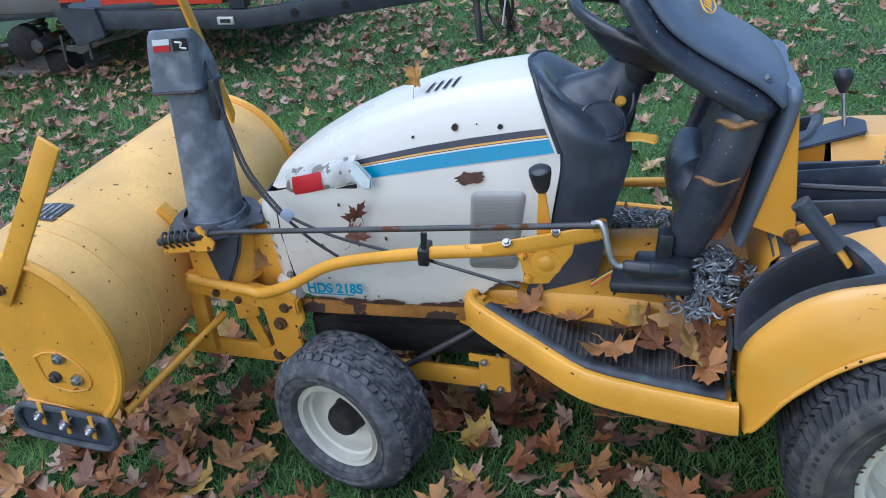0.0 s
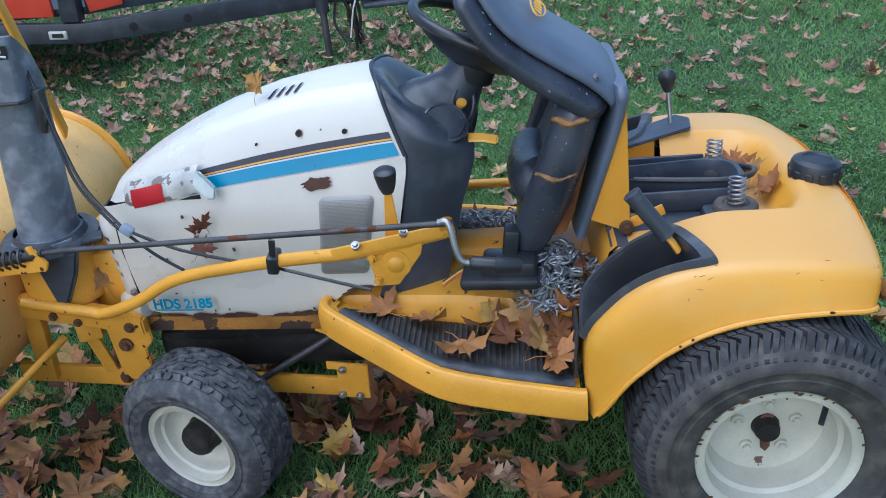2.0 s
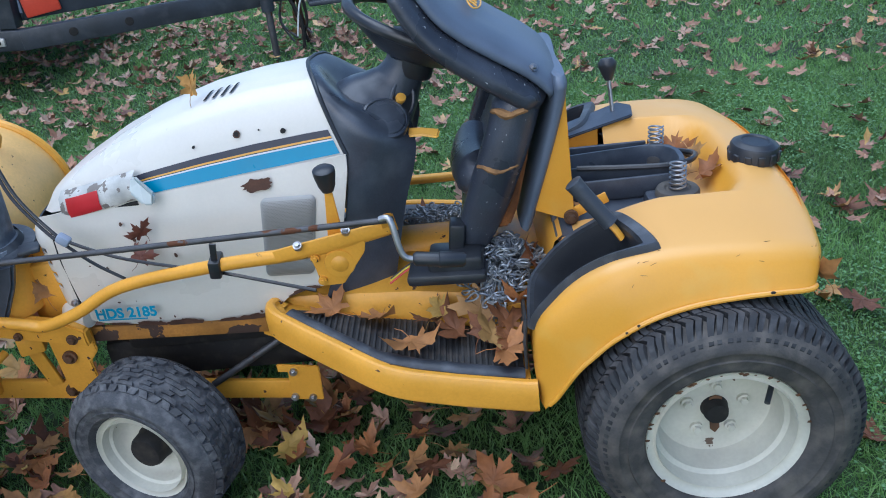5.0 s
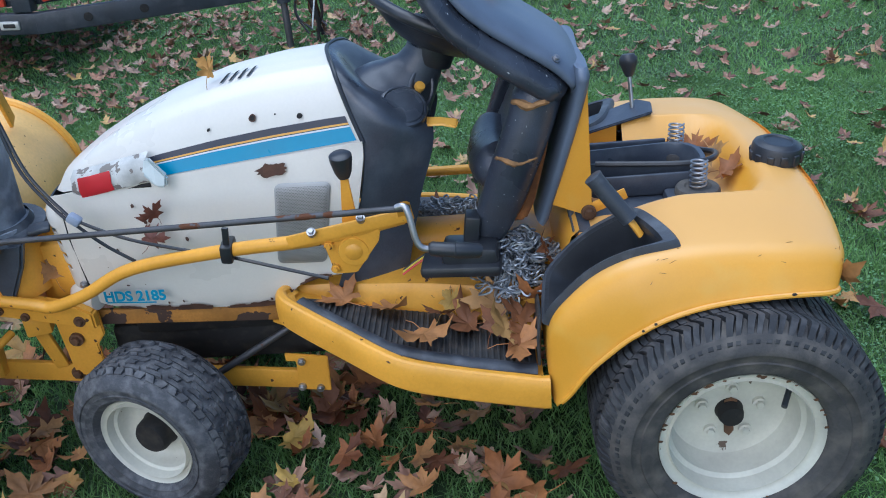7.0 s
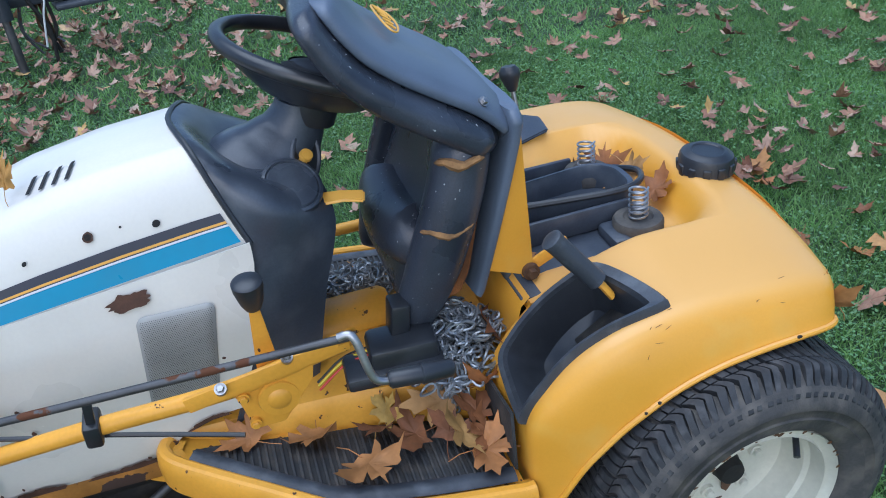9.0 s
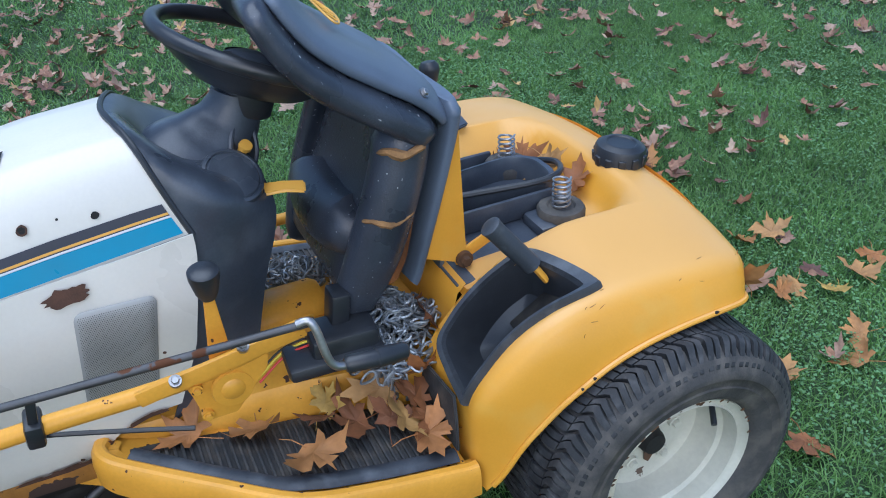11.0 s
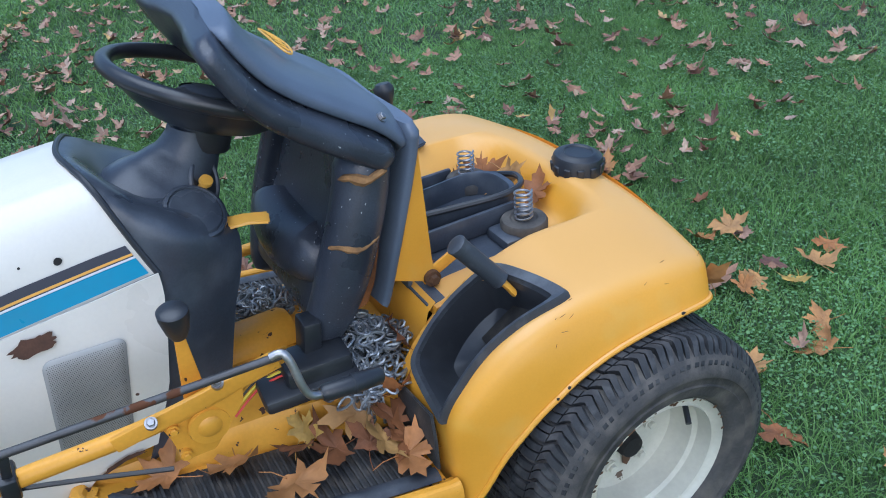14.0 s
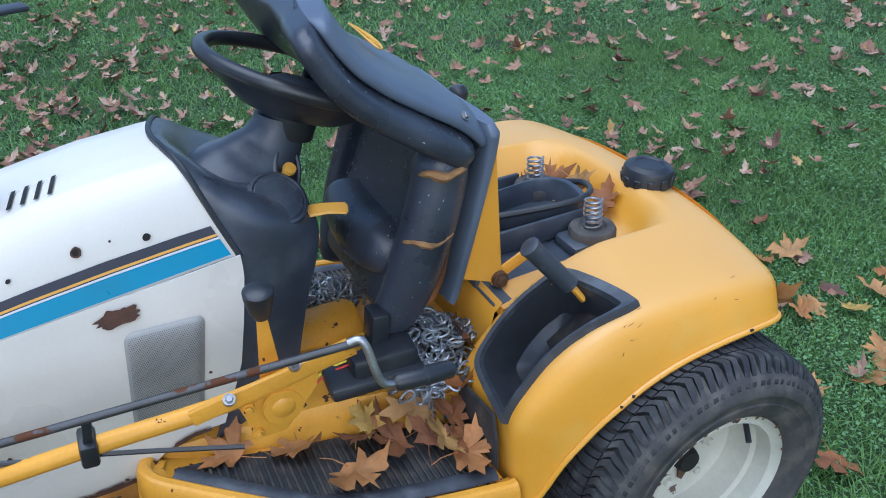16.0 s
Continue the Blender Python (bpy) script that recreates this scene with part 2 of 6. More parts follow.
# ---- ground ----
bm = bmesh.new()
N = 90
grid = []
for i in range(N + 1):
    row = []
    for j in range(N + 1):
        u, v = (i / N * 2 - 1), (j / N * 2 - 1)
        x, y = 6 * u + 300 * u**7, 2.5 + 6 * v + 300 * v**7
        row.append(bm.verts.new((x, y, 0.012 * noise.noise((x * 0.9, y * 0.9, 0)) + 0.006 * noise.noise((x * 4, y * 4, 3)) - 0.008)))
    grid.append(row)
for i in range(N):
    for j in range(N):
        bm.faces.new((grid[i][j], grid[i + 1][j], grid[i + 1][j + 1], grid[i][j + 1]))
thing("ground", bm, SOIL, "dark lawn soil under short green grass", "ground", kind="structure")

# ---- tractor ----
tractor = root("garden_tractor", (-0.5, 0, 0), "old yellow and white garden tractor, chipped, on the lawn", "tractor")

# rear and front wheels
def wheel(name, centre, r_tyre, width, r_rim, steer, side, lugs, dish, hub_mat, hub_r=0.26):
    """A wheel whose outer face looks to side (-1: -y). The rim carries the tyre and the nuts."""
    m = Matrix.Translation(centre) @ pose(0, 0, 0, 0, 0, steer)
    ax = m.to_3x3() @ Vector((0, side, 0))
    c = Vector(centre)
    h = width / 2
    rim_prof = [(0.018, h - dish - 0.008), (0.018, h - dish), (r_rim * 0.42, h - dish + 0.002), (r_rim * 0.62, h - dish - 0.006), (r_rim * 0.74, h - dish), (r_rim * 0.78, h - dish * 0.82),
                (r_rim * 0.80, h - dish * 0.55), (r_rim * 0.86, h - dish * 0.5), (r_rim * 0.88, h - dish * 0.2), (r_rim * 0.90, h - 0.030), (r_rim * 0.97, h - 0.026), (r_rim * 1.01, h - 0.014), (r_rim * 1.015, h - 0.022), (r_rim * 0.96, h - 0.045), (r_rim * 0.9, -h + 0.03)]
    rim = part(name, spin(rim_prof, c, ax, 56), RIM, tractor, "cream painted steel rim with rust chips", 50)
    rr = r_rim
    hh = r_tyre - r_rim
    prof = [(rr * 0.93, -h + 0.03), (rr + 0.012, -h + 0.012), (rr + hh * 0.45, -h - 0.006), (rr + hh * 0.8, -h + 0.008), (r_tyre - 0.012, -h * 0.72), (r_tyre - 0.006, -h * 0.4), (r_tyre - 0.004, 0.0),
            (r_tyre - 0.006, h * 0.4), (r_tyre - 0.012, h * 0.72), (rr + hh * 0.82, h - 0.008), (rr + hh * 0.62, h + 0.002), (rr + hh * 0.58, h + 0.006), (rr + hh * 0.50, h + 0.006), (rr + hh * 0.48, h + 0.003), (rr + hh * 0.36, h + 0.002), (rr + hh * 0.34, h + 0.005), (rr + hh * 0.2, h - 0.002), (rr + hh * 0.16, h - 0.001), (rr + 0.008, h - 0.008), (rr + 0.001, h - 0.02), (rr * 0.93, h - 0.04)]
    part("tyre", spin(prof, c, ax, 72), RUBBER if lugs == "bars" else FRONT_TREAD, rim, "", 50)
    q = Vector((0, 0, 1)).rotation_difference(ax)
    tread = bmesh.new()

    def lump(a, s, da, ds, skew, top):
        """One tread block at turn a and place s across."""
        ring = []
        for sa, ss in ((-1, -1), (1, -1), (1, 1), (-1, 1)):
            aa = a + sa * da + (s + ss * ds) * skew
            sp = s + ss * ds
            base = r_tyre - 0.016 - 0.030 * max(0, abs(sp) / h - 0.62) ** 1.3 / 0.3
            ring.append((aa, sp, base))
        lo = [tread.verts.new(c + q @ Vector((b * math.cos(aa), b * math.sin(aa), sp))) for aa, sp, b in ring]
        hi = [tread.verts.new(c + q @ Vector(((b + top) * math.cos(a + (aa - a) * 0.9), (b + top) * math.sin(a + (aa - a) * 0.9), s + (sp - s) * 0.9))) for aa, sp, b in ring]
        tread.faces.new(hi)
        for i in range(4):
            tread.faces.new((lo[i], lo[(i + 1) % 4], hi[(i + 1) % 4], hi[i]))

    def rib(k, n, shift, half, s0, s1, steps):
        """A length of one wavy rib that runs across the tyre from s0 to s1 (in half widths)."""
        rows = []
        for i in range(steps + 1):
            u = s0 + (s1 - s0) * i / steps
            e = abs(u)
            bend = 0.020 * math.sin(math.pi * e / 0.5) if e < 0.5 else -0.075 * min(1.0, (e - 0.5) / 0.14) + (0.16 * (e - 0.64) if e > 0.64 else 0.0)
            a = math.tau * (k + shift) / n + bend
            top = r_tyre + 0.004 - 0.006 * u * u - 0.036 * max(0.0, (e - 0.68) / 0.32) ** 2
            wid = half / r_tyre * (1.0 if e < 0.7 else 1.0 - 0.9 * (e - 0.7))
            rows.append([tread.verts.new(c + q @ Vector((r * math.cos(a + w), r * math.sin(a + w), u * h))) for r, w in ((top - 0.014, -wid), (top, -wid * 0.86), (top, wid * 0.86), (top - 0.014, wid))])
        for p, r in zip(rows, rows[1:]):
            for i in range(3):
                tread.faces.new((p[i], p[i + 1], r[i + 1], r[i]))
        tread.faces.new(rows[0])
        tread.faces.new(rows[-1])

    if lugs == "bars":
        n = 44
        for k in range(n):
            for shift, half in ((0.0, 0.0072), (0.43, 0.0088)):
                for s0, s1, steps in ((-0.99, -0.53, 7), (-0.51, -0.19, 3), (-0.17, 0.17, 3), (0.19, 0.51, 3), (0.53, 0.99, 7)):
                    rib(k, n, shift, half, s0, s1, steps)
    else:
        n = 46
        rnd = random.Random(5)
        for k in range(n):
            for piece in range(-5, 6):
                a = math.tau * (k + 0.5 * (piece % 2) + rnd.uniform(-0.06, 0.06)) / n
                lump(a, piece * h * 0.178, 0.056, h * 0.078, 2.6 if (k + piece) % 2 else -2.6, 0.016)
    part("tread", tread, TREAD if lugs == "bars" else FRONT_TREAD, rim, "", 20)
    out = 0.030 if lugs == "bars" else 0.048
    hub = spin([(0, h - dish + out), (r_rim * hub_r * 0.75, h - dish + out - 0.002), (r_rim * hub_r * 0.86, h - dish + out - 0.012), (r_rim * hub_r * 0.88, h - dish + 0.008), (r_rim * hub_r, h - dish - 0.004)], c, ax, 28)
    part("hub", hub, hub_mat, rim, "rusty greasy hub")
    return rim, c, ax, q, h


rear, rc, rax, rq, rh = wheel("rear_wheel", (0.022, -0.447, 0.278), 0.284, 0.245, 0.163, 0, -1, "bars", 0.115, CHASSIS, 0.19)
for k in range(5):
    a = math.tau * k / 5 + 0.3
    bolt("lug_nut", rc + rq @ Vector((0.062 * math.cos(a), 0.062 * math.sin(a), rh - 0.115 + 0.004)), rax, 0.009, rear, RIM)
part("valve", tube([rc + Vector((0.095, -(rh - 0.055), 0.093)), rc + Vector((0.076, -(rh - 0.022), 0.076))], 0.006), BLACK, rear)
rnd = random.Random(21)
for k in range(22):
    a = rnd.uniform(0.2, 2.9) if k < 16 else rnd.uniform(0, math.tau)
    r = 0.163 * rnd.uniform(0.99, 1.012)
    w = rnd.uniform(0.003, 0.009)
    bm = bmesh.new()
    ring = [bm.verts.new(rc + Vector((r * math.cos(a) + w * (0.6 + 0.5 * rnd.random()) * math.cos(b), -(rh - 0.0125), r * math.sin(a) + w * 0.6 * (0.6 + 0.5 * rnd.random()) * math.sin(b)))) for b in (math.tau * j / 9 for j in range(9))]
    bm.faces.new(ring)
    part("rim_chip", bm, BROWN_RUST, rear)
drip = [(-0.012, 0.03), (0.0, 0.036), (0.013, 0.03), (0.016, 0.0), (0.010, -0.03), (0.012, -0.052), (0.003, -0.066), (-0.008, -0.055), (-0.010, -0.03), (-0.018, 0.0)]
part("rust_drip", sheet([rc + Vector((x, -(rh - 0.115 + 0.006), z)) for x, z in drip], (0, -0.002, 0), 0), BROWN_RUST, rear, "rust stain below the hub")
wheel("rear_wheel", (0.022, 0.447, 0.278), 0.284, 0.245, 0.163, 0, 1, "bars", 0.115, BROWN_RUST)
wheel("front_wheel", (-1.262, -0.315, 0.200), 0.207, 0.165, 0.120, -17, -1, "knobs", 0.075, CHASSIS, 0.42)
wheel("front_wheel", (-1.262, 0.315, 0.200), 0.207, 0.165, 0.120, -17, 1, "knobs", 0.075, CHASSIS)

# hood
TOP = [(-1.45, 0.735), (-1.43, 0.775), (-1.37, 0.814), (-1.26, 0.872), (-1.16, 0.914), (-1.03, 0.953), (-0.91, 0.975), (-0.79, 0.985), (-0.70, 0.985)]
SEAM = [(-1.45, 0.735), (-1.37, 0.752), (-0.72, 0.826)]
HALF = [(-1.45, 0.105), (-1.42, 0.140), (-1.34, 0.165), (-1.2, 0.178), (-0.7, 0.180)]


def hood_point(x, s):
    """A point of the hood: s from -1 (near seam) over 0 (crown) to 1."""
    zt, zs, w = interp(x, TOP), interp(x, SEAM), interp(x, HALF)
    a = abs(s)
    prof_y = [(0, 0), (0.25, 0.30), (0.45, 0.56), (0.58, 0.74), (0.72, 0.85), (1.0, 1.0)]
    prof_z = [(0, 1.0), (0.25, 0.985), (0.45, 0.93), (0.58, 0.80), (0.72, 0.55), (1.0, 0.0)]
    return math.copysign(w * interp(a, prof_y), s), zs + (zt - zs) * interp(a, prof_z)


def rear_x(s):
    return -0.795 + 0.08 * abs(s) ** 1.6


rings = []
SS = [k / 20 - 1 for k in range(41)]
for i in range(27):
    u = i / 26
    ring = []
    for s in SS:
        x = -1.445 + (rear_x(s) + 1.445) * u
        y, z = hood_point(x, s)
        ring.append((x, y, z))
    rings.append(ring)
bm = loft(rings, closed=False)
hood = part("hood", thicken(bm, 0.004), WHITE, tractor, "white painted hood with rust holes and blue stripe", 60)

# lower side panels and nose
def panel_y(x, z):
    f = interp(x, [(-1.45, 0.80), (-1.40, 0.90), (-1.25, 0.97), (-1.0, 1.0), (-0.8, 1.06), (-0.7, 1.06)])
    return f * interp(z, [(0.42, 0.170), (0.46, 0.186), (0.52, 0.194), (0.60, 0.198), (0.72, 0.197), (0.78, 0.188), (0.82, 0.180)])


PANEL_LOW = [(-1.45, 0.500), (-1.43, 0.470), (-1.36, 0.445), (-1.2, 0.432), (-1.0, 0.430), (-0.955, 0.440), (-0.90, 0.495), (-0.85, 0.515), (-0.70, 0.530)]


def rear_panel_x(z):
    return interp(z, [(0.42, -0.84), (0.52, -0.80), (0.64, -0.748), (0.80, -0.712)])


for side, nm in ((-1, "side_panel"), (1, "side_panel")):
    rings = []
    for i in range(25):
        ring = []
        for j in range(17):
            u, v = i / 24, j / 16
            x = -1.44 + u * 0.73
            z = interp(x, PANEL_LOW) + v * (interp(x, SEAM) + 0.004 - interp(x, PANEL_LOW))
            x2 = -1.44 + u * (rear_panel_x(z) + 1.44)
            z = interp(x2, PANEL_LOW) + v * (interp(x2, SEAM) + 0.004 - interp(x2, PANEL_LOW))
            ring.append((x2, side * panel_y(x2, z), z))
        rings.append(ring)
    p = part(nm, thicken(loft(rings, closed=False), 0.004), WHITE, tractor, "white painted side panel with a rusted lower edge", 60)
    if side < 0:
        panel = p
# nose with grille behind it
rings = []
for z in (0.50, 0.56, 0.62, 0.68, 0.735):
    rings.append([(-1.44 - 0.03 * math.cos(a) * (1 if abs(z - 0.6) < 0.1 else 0.6), 0.158 * math.sin(a), z) for a in (math.pi * (k / 16 - 0.5) for k in range(17))])
part("nose_grille", thicken(loft(rings, closed=False), 0.004), BLACK, tractor)
bm = bmesh.new()
for z in (0.54, 0.575, 0.61, 0.645, 0.68):
    bar((-1.476, -0.12, z), (-1.476, 0.12, z), 0.008, 0.014, 0.002, bm)
part("grille_bars", bm, BLACK, tractor)
part("bumper", tube(smooth_line([(-1.40, -0.165, 0.47), (-1.45, -0.14, 0.475), (-1.47, 0, 0.48), (-1.45, 0.14, 0.475), (-1.40, 0.165, 0.47)]), 0.028, 14), WHITE, tractor)

# nose cheeks: the painted strip before each side panel, with four slots through it
for side in (-1, 1):
    across = [(-1.428, 0.168), (-1.440, 0.167), (-1.452, 0.163), (-1.463, 0.156), (-1.472, 0.146), (-1.480, 0.132), (-1.485, 0.115)]
    levels = [0.488, 0.512, 0.534, 0.552, 0.566, 0.584, 0.598, 0.616, 0.630, 0.648, 0.662, 0.684, 0.704, 0.716]
    bm = bmesh.new()
    lean = lambda z: 0.016 * (0.70 - z) / 0.2 + (0.016 * ((z - 0.69) / 0.026) ** 2 if z > 0.69 else 0.0)
    vs = [[bm.verts.new((x + lean(z), side * y * (1 - 0.08 * max(0, z - 0.69) / 0.026), z)) for x, y in across] for z in levels]
    for i in range(len(levels) - 1):
        for j in range(len(across) - 1):
            if i in (3, 5, 7, 9) and j in (2, 3, 4):
                continue
            bm.faces.new((vs[i][j], vs[i][j + 1], vs[i + 1][j + 1], vs[i + 1][j]))
    cheek = part("nose_cheek", thicken(bm, 0.004), WHITE, tractor, "white painted nose strip with slots", 50)
    part("cheek_seam", tube([(-1.425 + lean(z), side * 0.1685, z) for z in (0.49, 0.56, 0.64, 0.71)], 0.003, 6), CHASSIS, cheek)
    bolt("cheek_screw", (-1.436 + lean(0.515), side * 0.169, 0.515), (-0.3, side, 0), 0.006, cheek)


def on_panel(x, z, off=0.004):
    return (x, -(panel_y(x, z) + off), z)


def on_hood(x, s, off=0.0035):
    y, z = hood_point(x, s)
    y2, z2 = hood_point(x, s + 0.02)
    n = Vector((0, -(z2 - z), y2 - y)).normalized()
    n = n if n.y < 0 else -n
    return Vector((x, y, z)) + n * off


def strip(f, us, vs, material, name, parent, label=""):
    return part(name, loft([[f(u, v) for v in vs] for u in us], closed=False), material, parent, label, 60)


def band(lo, hi, material, name, x0=-1.21, slant=0.0):
    def f(u, v):
        s = -(lo + (hi - lo) * v)
        x1 = rear_x(s) - 0.008 - slant * (1 - v)
        return on_hood(x0 + (x1 - x0) * u, s)
    strip(f, [k / 20 for k in range(21)], [0, 0.5, 1], material, name, hood)


band(0.985, 0.893, BLUE, "blue_stripe")
band(0.891, 0.882, PALE, "pale_line")
band(0.882, 0.876, NAVY, "dark_line")
band(0.876, 0.864, GOLD, "gold_line")
band(0.864, 0.820, NAVY, "dark_stripe")

# dash cowl and pedestal
FRONT, BACK = [], []
for k in range(13):
    f = k / 12
    y, z = hood_point(-0.79, f)
    FRONT.append(Vector((rear_x(f) + 0.003, y, z + 0.004)))
for z in (0.76, 0.70, 0.64, 0.58, 0.52, 0.47):
    FRONT.append(Vector((rear_panel_x(z) + 0.004, panel_y(-0.75, z) - 0.012, z)))
for p in smooth_line([(-0.592, 0, 0.868), (-0.576, 0.060, 0.862), (-0.566, 0.108, 0.842), (-0.564, 0.134, 0.804), (-0.580, 0.140, 0.745), (-0.606, 0.138, 0.668), (-0.655, 0.132, 0.47)], 3):
    BACK.append(p)
rings = []
for u in [k / 16 for k in range(17)]:
    side = []
    for k, (f, b) in enumerate(zip(FRONT, BACK)):
        p = f.lerp(b, u)
        s = k / 18
        e = math.sin(math.pi * u)
        # a rim behind the hood, then a hollow before the column
        rim = math.exp(-((u - 0.10) / 0.09) ** 2)
        hollow = math.exp(-((u - 0.42) / 0.20) ** 2) * max(0.0, 1 - s / 0.40)
        p.z += 0.010 * rim * max(0.0, 1 - s / 0.7) - 0.042 * hollow
        # the soft shoulder along the side and the hollow wall below it
        shoulder = math.exp(-((s - 0.52) / 0.13) ** 2)
        p.y += e * (0.024 * shoulder + (0.010 if s > 0.25 else 0.04 * s)) - 0.012 * e * math.exp(-((s - 0.86) / 0.14) ** 2)
        p.z += 0.018 * e * shoulder
        side.append(p)
    rings.append([Vector((p.x, -p.y, p.z)) for p in reversed(side)] + side[1:])
back = rings[-1]
n = len(back)
bm = loft(rings, closed=False)
loft([back, [Vector((p.x - 0.012, p.y * 0.94, p.z)) for p in back], [Vector((p.x - 0.02, p.y * 0.2, p.z)) for p in back]], closed=False, bm=bm)
bmesh.ops.remove_doubles(bm, verts=bm.verts, dist=1e-5)
dash = part("dashboard", thicken(bm, 0.004), BLACK_GREY, tractor, "weathered black plastic dash cowl and pedestal", 50)
part("hood_seal", tube([(p.x + 0.001, -p.y * 1.012, p.z + 0.001) for p in reversed(FRONT[:13])] + [(p.x + 0.001, p.y * 1.012, p.z + 0.001) for p in FRONT[1:13]], 0.005, 8), BLACK, dash)
# steering column and wheel
col_line = smooth_line([(-0.700, 0, 0.815), (-0.660, 0, 0.858), (-0.622, 0, 0.893), (-0.594, 0, 0.925), (-0.577, 0, 0.955), (-0.570, 0, 0.975)], 5)
m = len(col_line) - 1
column = part("steering_column", tube(col_line, [interp(k / m, [(0, 0.125), (0.2, 0.104), (0.4, 0.076), (0.6, 0.056), (0.8, 0.046), (1.0, 0.043)]) for k in range(m + 1)], 32), BLACK_GREY, tractor, "weathered black steering column cover")
# the oval well of the pull knob in the column's flank
wc, wn_ = Vector((-0.586, -0.058, 0.894)), Vector((0.50, -0.80, 0.32)).normalized()
wu = (Vector((0.45, 0, 0.89)) - wn_ * Vector((0.45, 0, 0.89)).dot(wn_)).normalized()
wv = wn_.cross(wu)
oval = [wc + 0.044 * math.cos(a) * wu + 0.027 * math.sin(a) * wv for a in (math.tau * k / 28 for k in range(29))]
part("knob_well_rim", tube(oval, 0.005, 8), BLACK_GREY, column)
part("knob_well", loft([[p + wn_ * o + (wc - p) * f for p in oval[:-1]] for f, o in ((0.0, 0.002), (0.08, -0.004), (0.9, -0.006))]), BLACK, column)
SW, SN = Vector((-0.522, 0.0, 1.044)), Vector((0.38, 0, 0.925)).normalized()
q = Vector((0, 0, 1)).rotation_difference(SN)
part("boot", spin([(0.047, -0.115), (0.049, -0.112), (0.050, -0.072), (0.047, -0.070), (0.058, -0.045), (0.05, -0.02)], SW, SN, 28), BLACK, tractor)
rim_prof = [(0.172 + 0.0135 * math.cos(math.tau * k / 14), 0.0135 * math.sin(math.tau * k / 14)) for k in range(14)]
wheel_ob = part("steering_wheel", spin(rim_prof, SW, SN, 64, closed=True), BLACK, tractor, "black moulded steering wheel")
prof = [(0.040, -0.024), (0.056, -0.028), (0.060, -0.072), (0.10, -0.064), (0.14, -0.036), (0.170, -0.006)]
rings = [[SW + q @ Vector((r * math.cos(a), r * math.sin(a), z)) for r, z in prof] for a in (radians(178 + 246 * k / 40) for k in range(41))]
part("dish", thicken(loft(rings, closed=False), 0.006), BLACK, wheel_ob)
part("hub_cap", spin([(0.0, -0.016), (0.035, -0.017), (0.052, -0.024), (0.058, -0.034), (0.060, -0.075), (0.0, -0.078)], SW, SN, 36), BLACK_GREY, wheel_ob)
for a0 in (64, 178):
    line = [SW + q @ Vector((r * math.cos(radians(a0)), r * math.sin(radians(a0)), z)) for r, z in ((0.054, -0.052), (0.10, -0.046), (0.14, -0.026), (0.168, -0.004))]
    part("spoke_edge", tube(smooth_line(line, 3), 0.009, 8), BLACK, wheel_ob)

# fender deck
PATH_X = [-0.352, -0.356, -0.345, -0.300, -0.235, -0.160, -0.050, 0.100, 0.203, 0.255, 0.273]
PATH_Z = [0.310, 0.400, 0.490, 0.555, 0.612, 0.645, 0.660, 0.656, 0.640, 0.618, 0.588]
ARCH_X = [-0.345, -0.315, -0.275, -0.235, -0.190, -0.125, -0.030, 0.100, 0.193, 0.241, 0.258]
ARCH_Z = [0.312, 0.345, 0.405, 0.452, 0.497, 0.538, 0.566, 0.577, 0.572, 0.568, 0.566]
FINE = [[p.x for p in smooth_line([(v, 0, 0) for v in line], 10)] for line in (PATH_X, PATH_Z, ARCH_X, ARCH_Z)]
YB = [(0.0, 0.0), (0.428, 0.0), (0.444, 0.05), (0.456, 0.16), (0.467, 0.36), (0.479, 0.62), (0.488, 0.88), (0.493, 1.0)]


def deck(st, y):
    """The deck's surface at station st (0 to 10) along it and y across it."""
    px, pz, ax, az = (interp(st * 10, list(enumerate(line))) for line in FINE)
    b = interp(abs(y), YB)
    x, z = px + (ax - px) * b, pz + (az - pz) * b
    if st > 6:
        rear = max(0.0, st - 7.5) / 2.5
        x -= 0.042 * rear * max(0, abs(y) - 0.15) ** 2 / 0.08
    z += 0.030 * max(0.0, 1 - (y / 0.44) ** 2) * min(1, max(0, st - 4.5) / 1.5)
    if st > 5:
        # the hollow under the seat, round at its rear corners
        qx, qy = x - 0.045, abs(y) - 0.125
        d = 0.12 - math.hypot(max(qx, 0), max(qy, 0)) - min(max(qx, qy), 0)
        m = min(1, max(0, d / 0.075))
        z -= 0.085 * m * m * (3 - 2 * m)
    # narrower at the footboard, and rounded at the rear corners
    tuck = 0.036 * min(1, max(0, (abs(y) - 0.38) / 0.11)) * max(0, 1 - st / 4.5)
    wide = 1 - 0.115 * (max(0, st - 7) / 3) ** 1.6
    return Vector((x + 0.008 * max(0, 1 - st / 2.5), math.copysign(max(0, abs(y) - tuck) * wide, y), z))


RECESS = [(1.95, -0.412), (2.15, -0.33), (2.4, -0.275), (3.0, -0.262), (3.8, -0.258), (4.7, -0.258), (5.15, -0.268), (5.4, -0.32), (5.62, -0.405), (5.5, -0.424), (4.6, -0.418), (3.6, -0.412), (2.7, -0.413)]


def inside(p, poly):
    hit = False
    for (x1, y1), (x2, y2) in zip(poly, poly[1:] + poly[:1]):
        if (y1 > p[1]) != (y2 > p[1]) and p[0] < (x2 - x1) * (p[1] - y1) / (y2 - y1) + x1:
            hit = not hit
    return hit


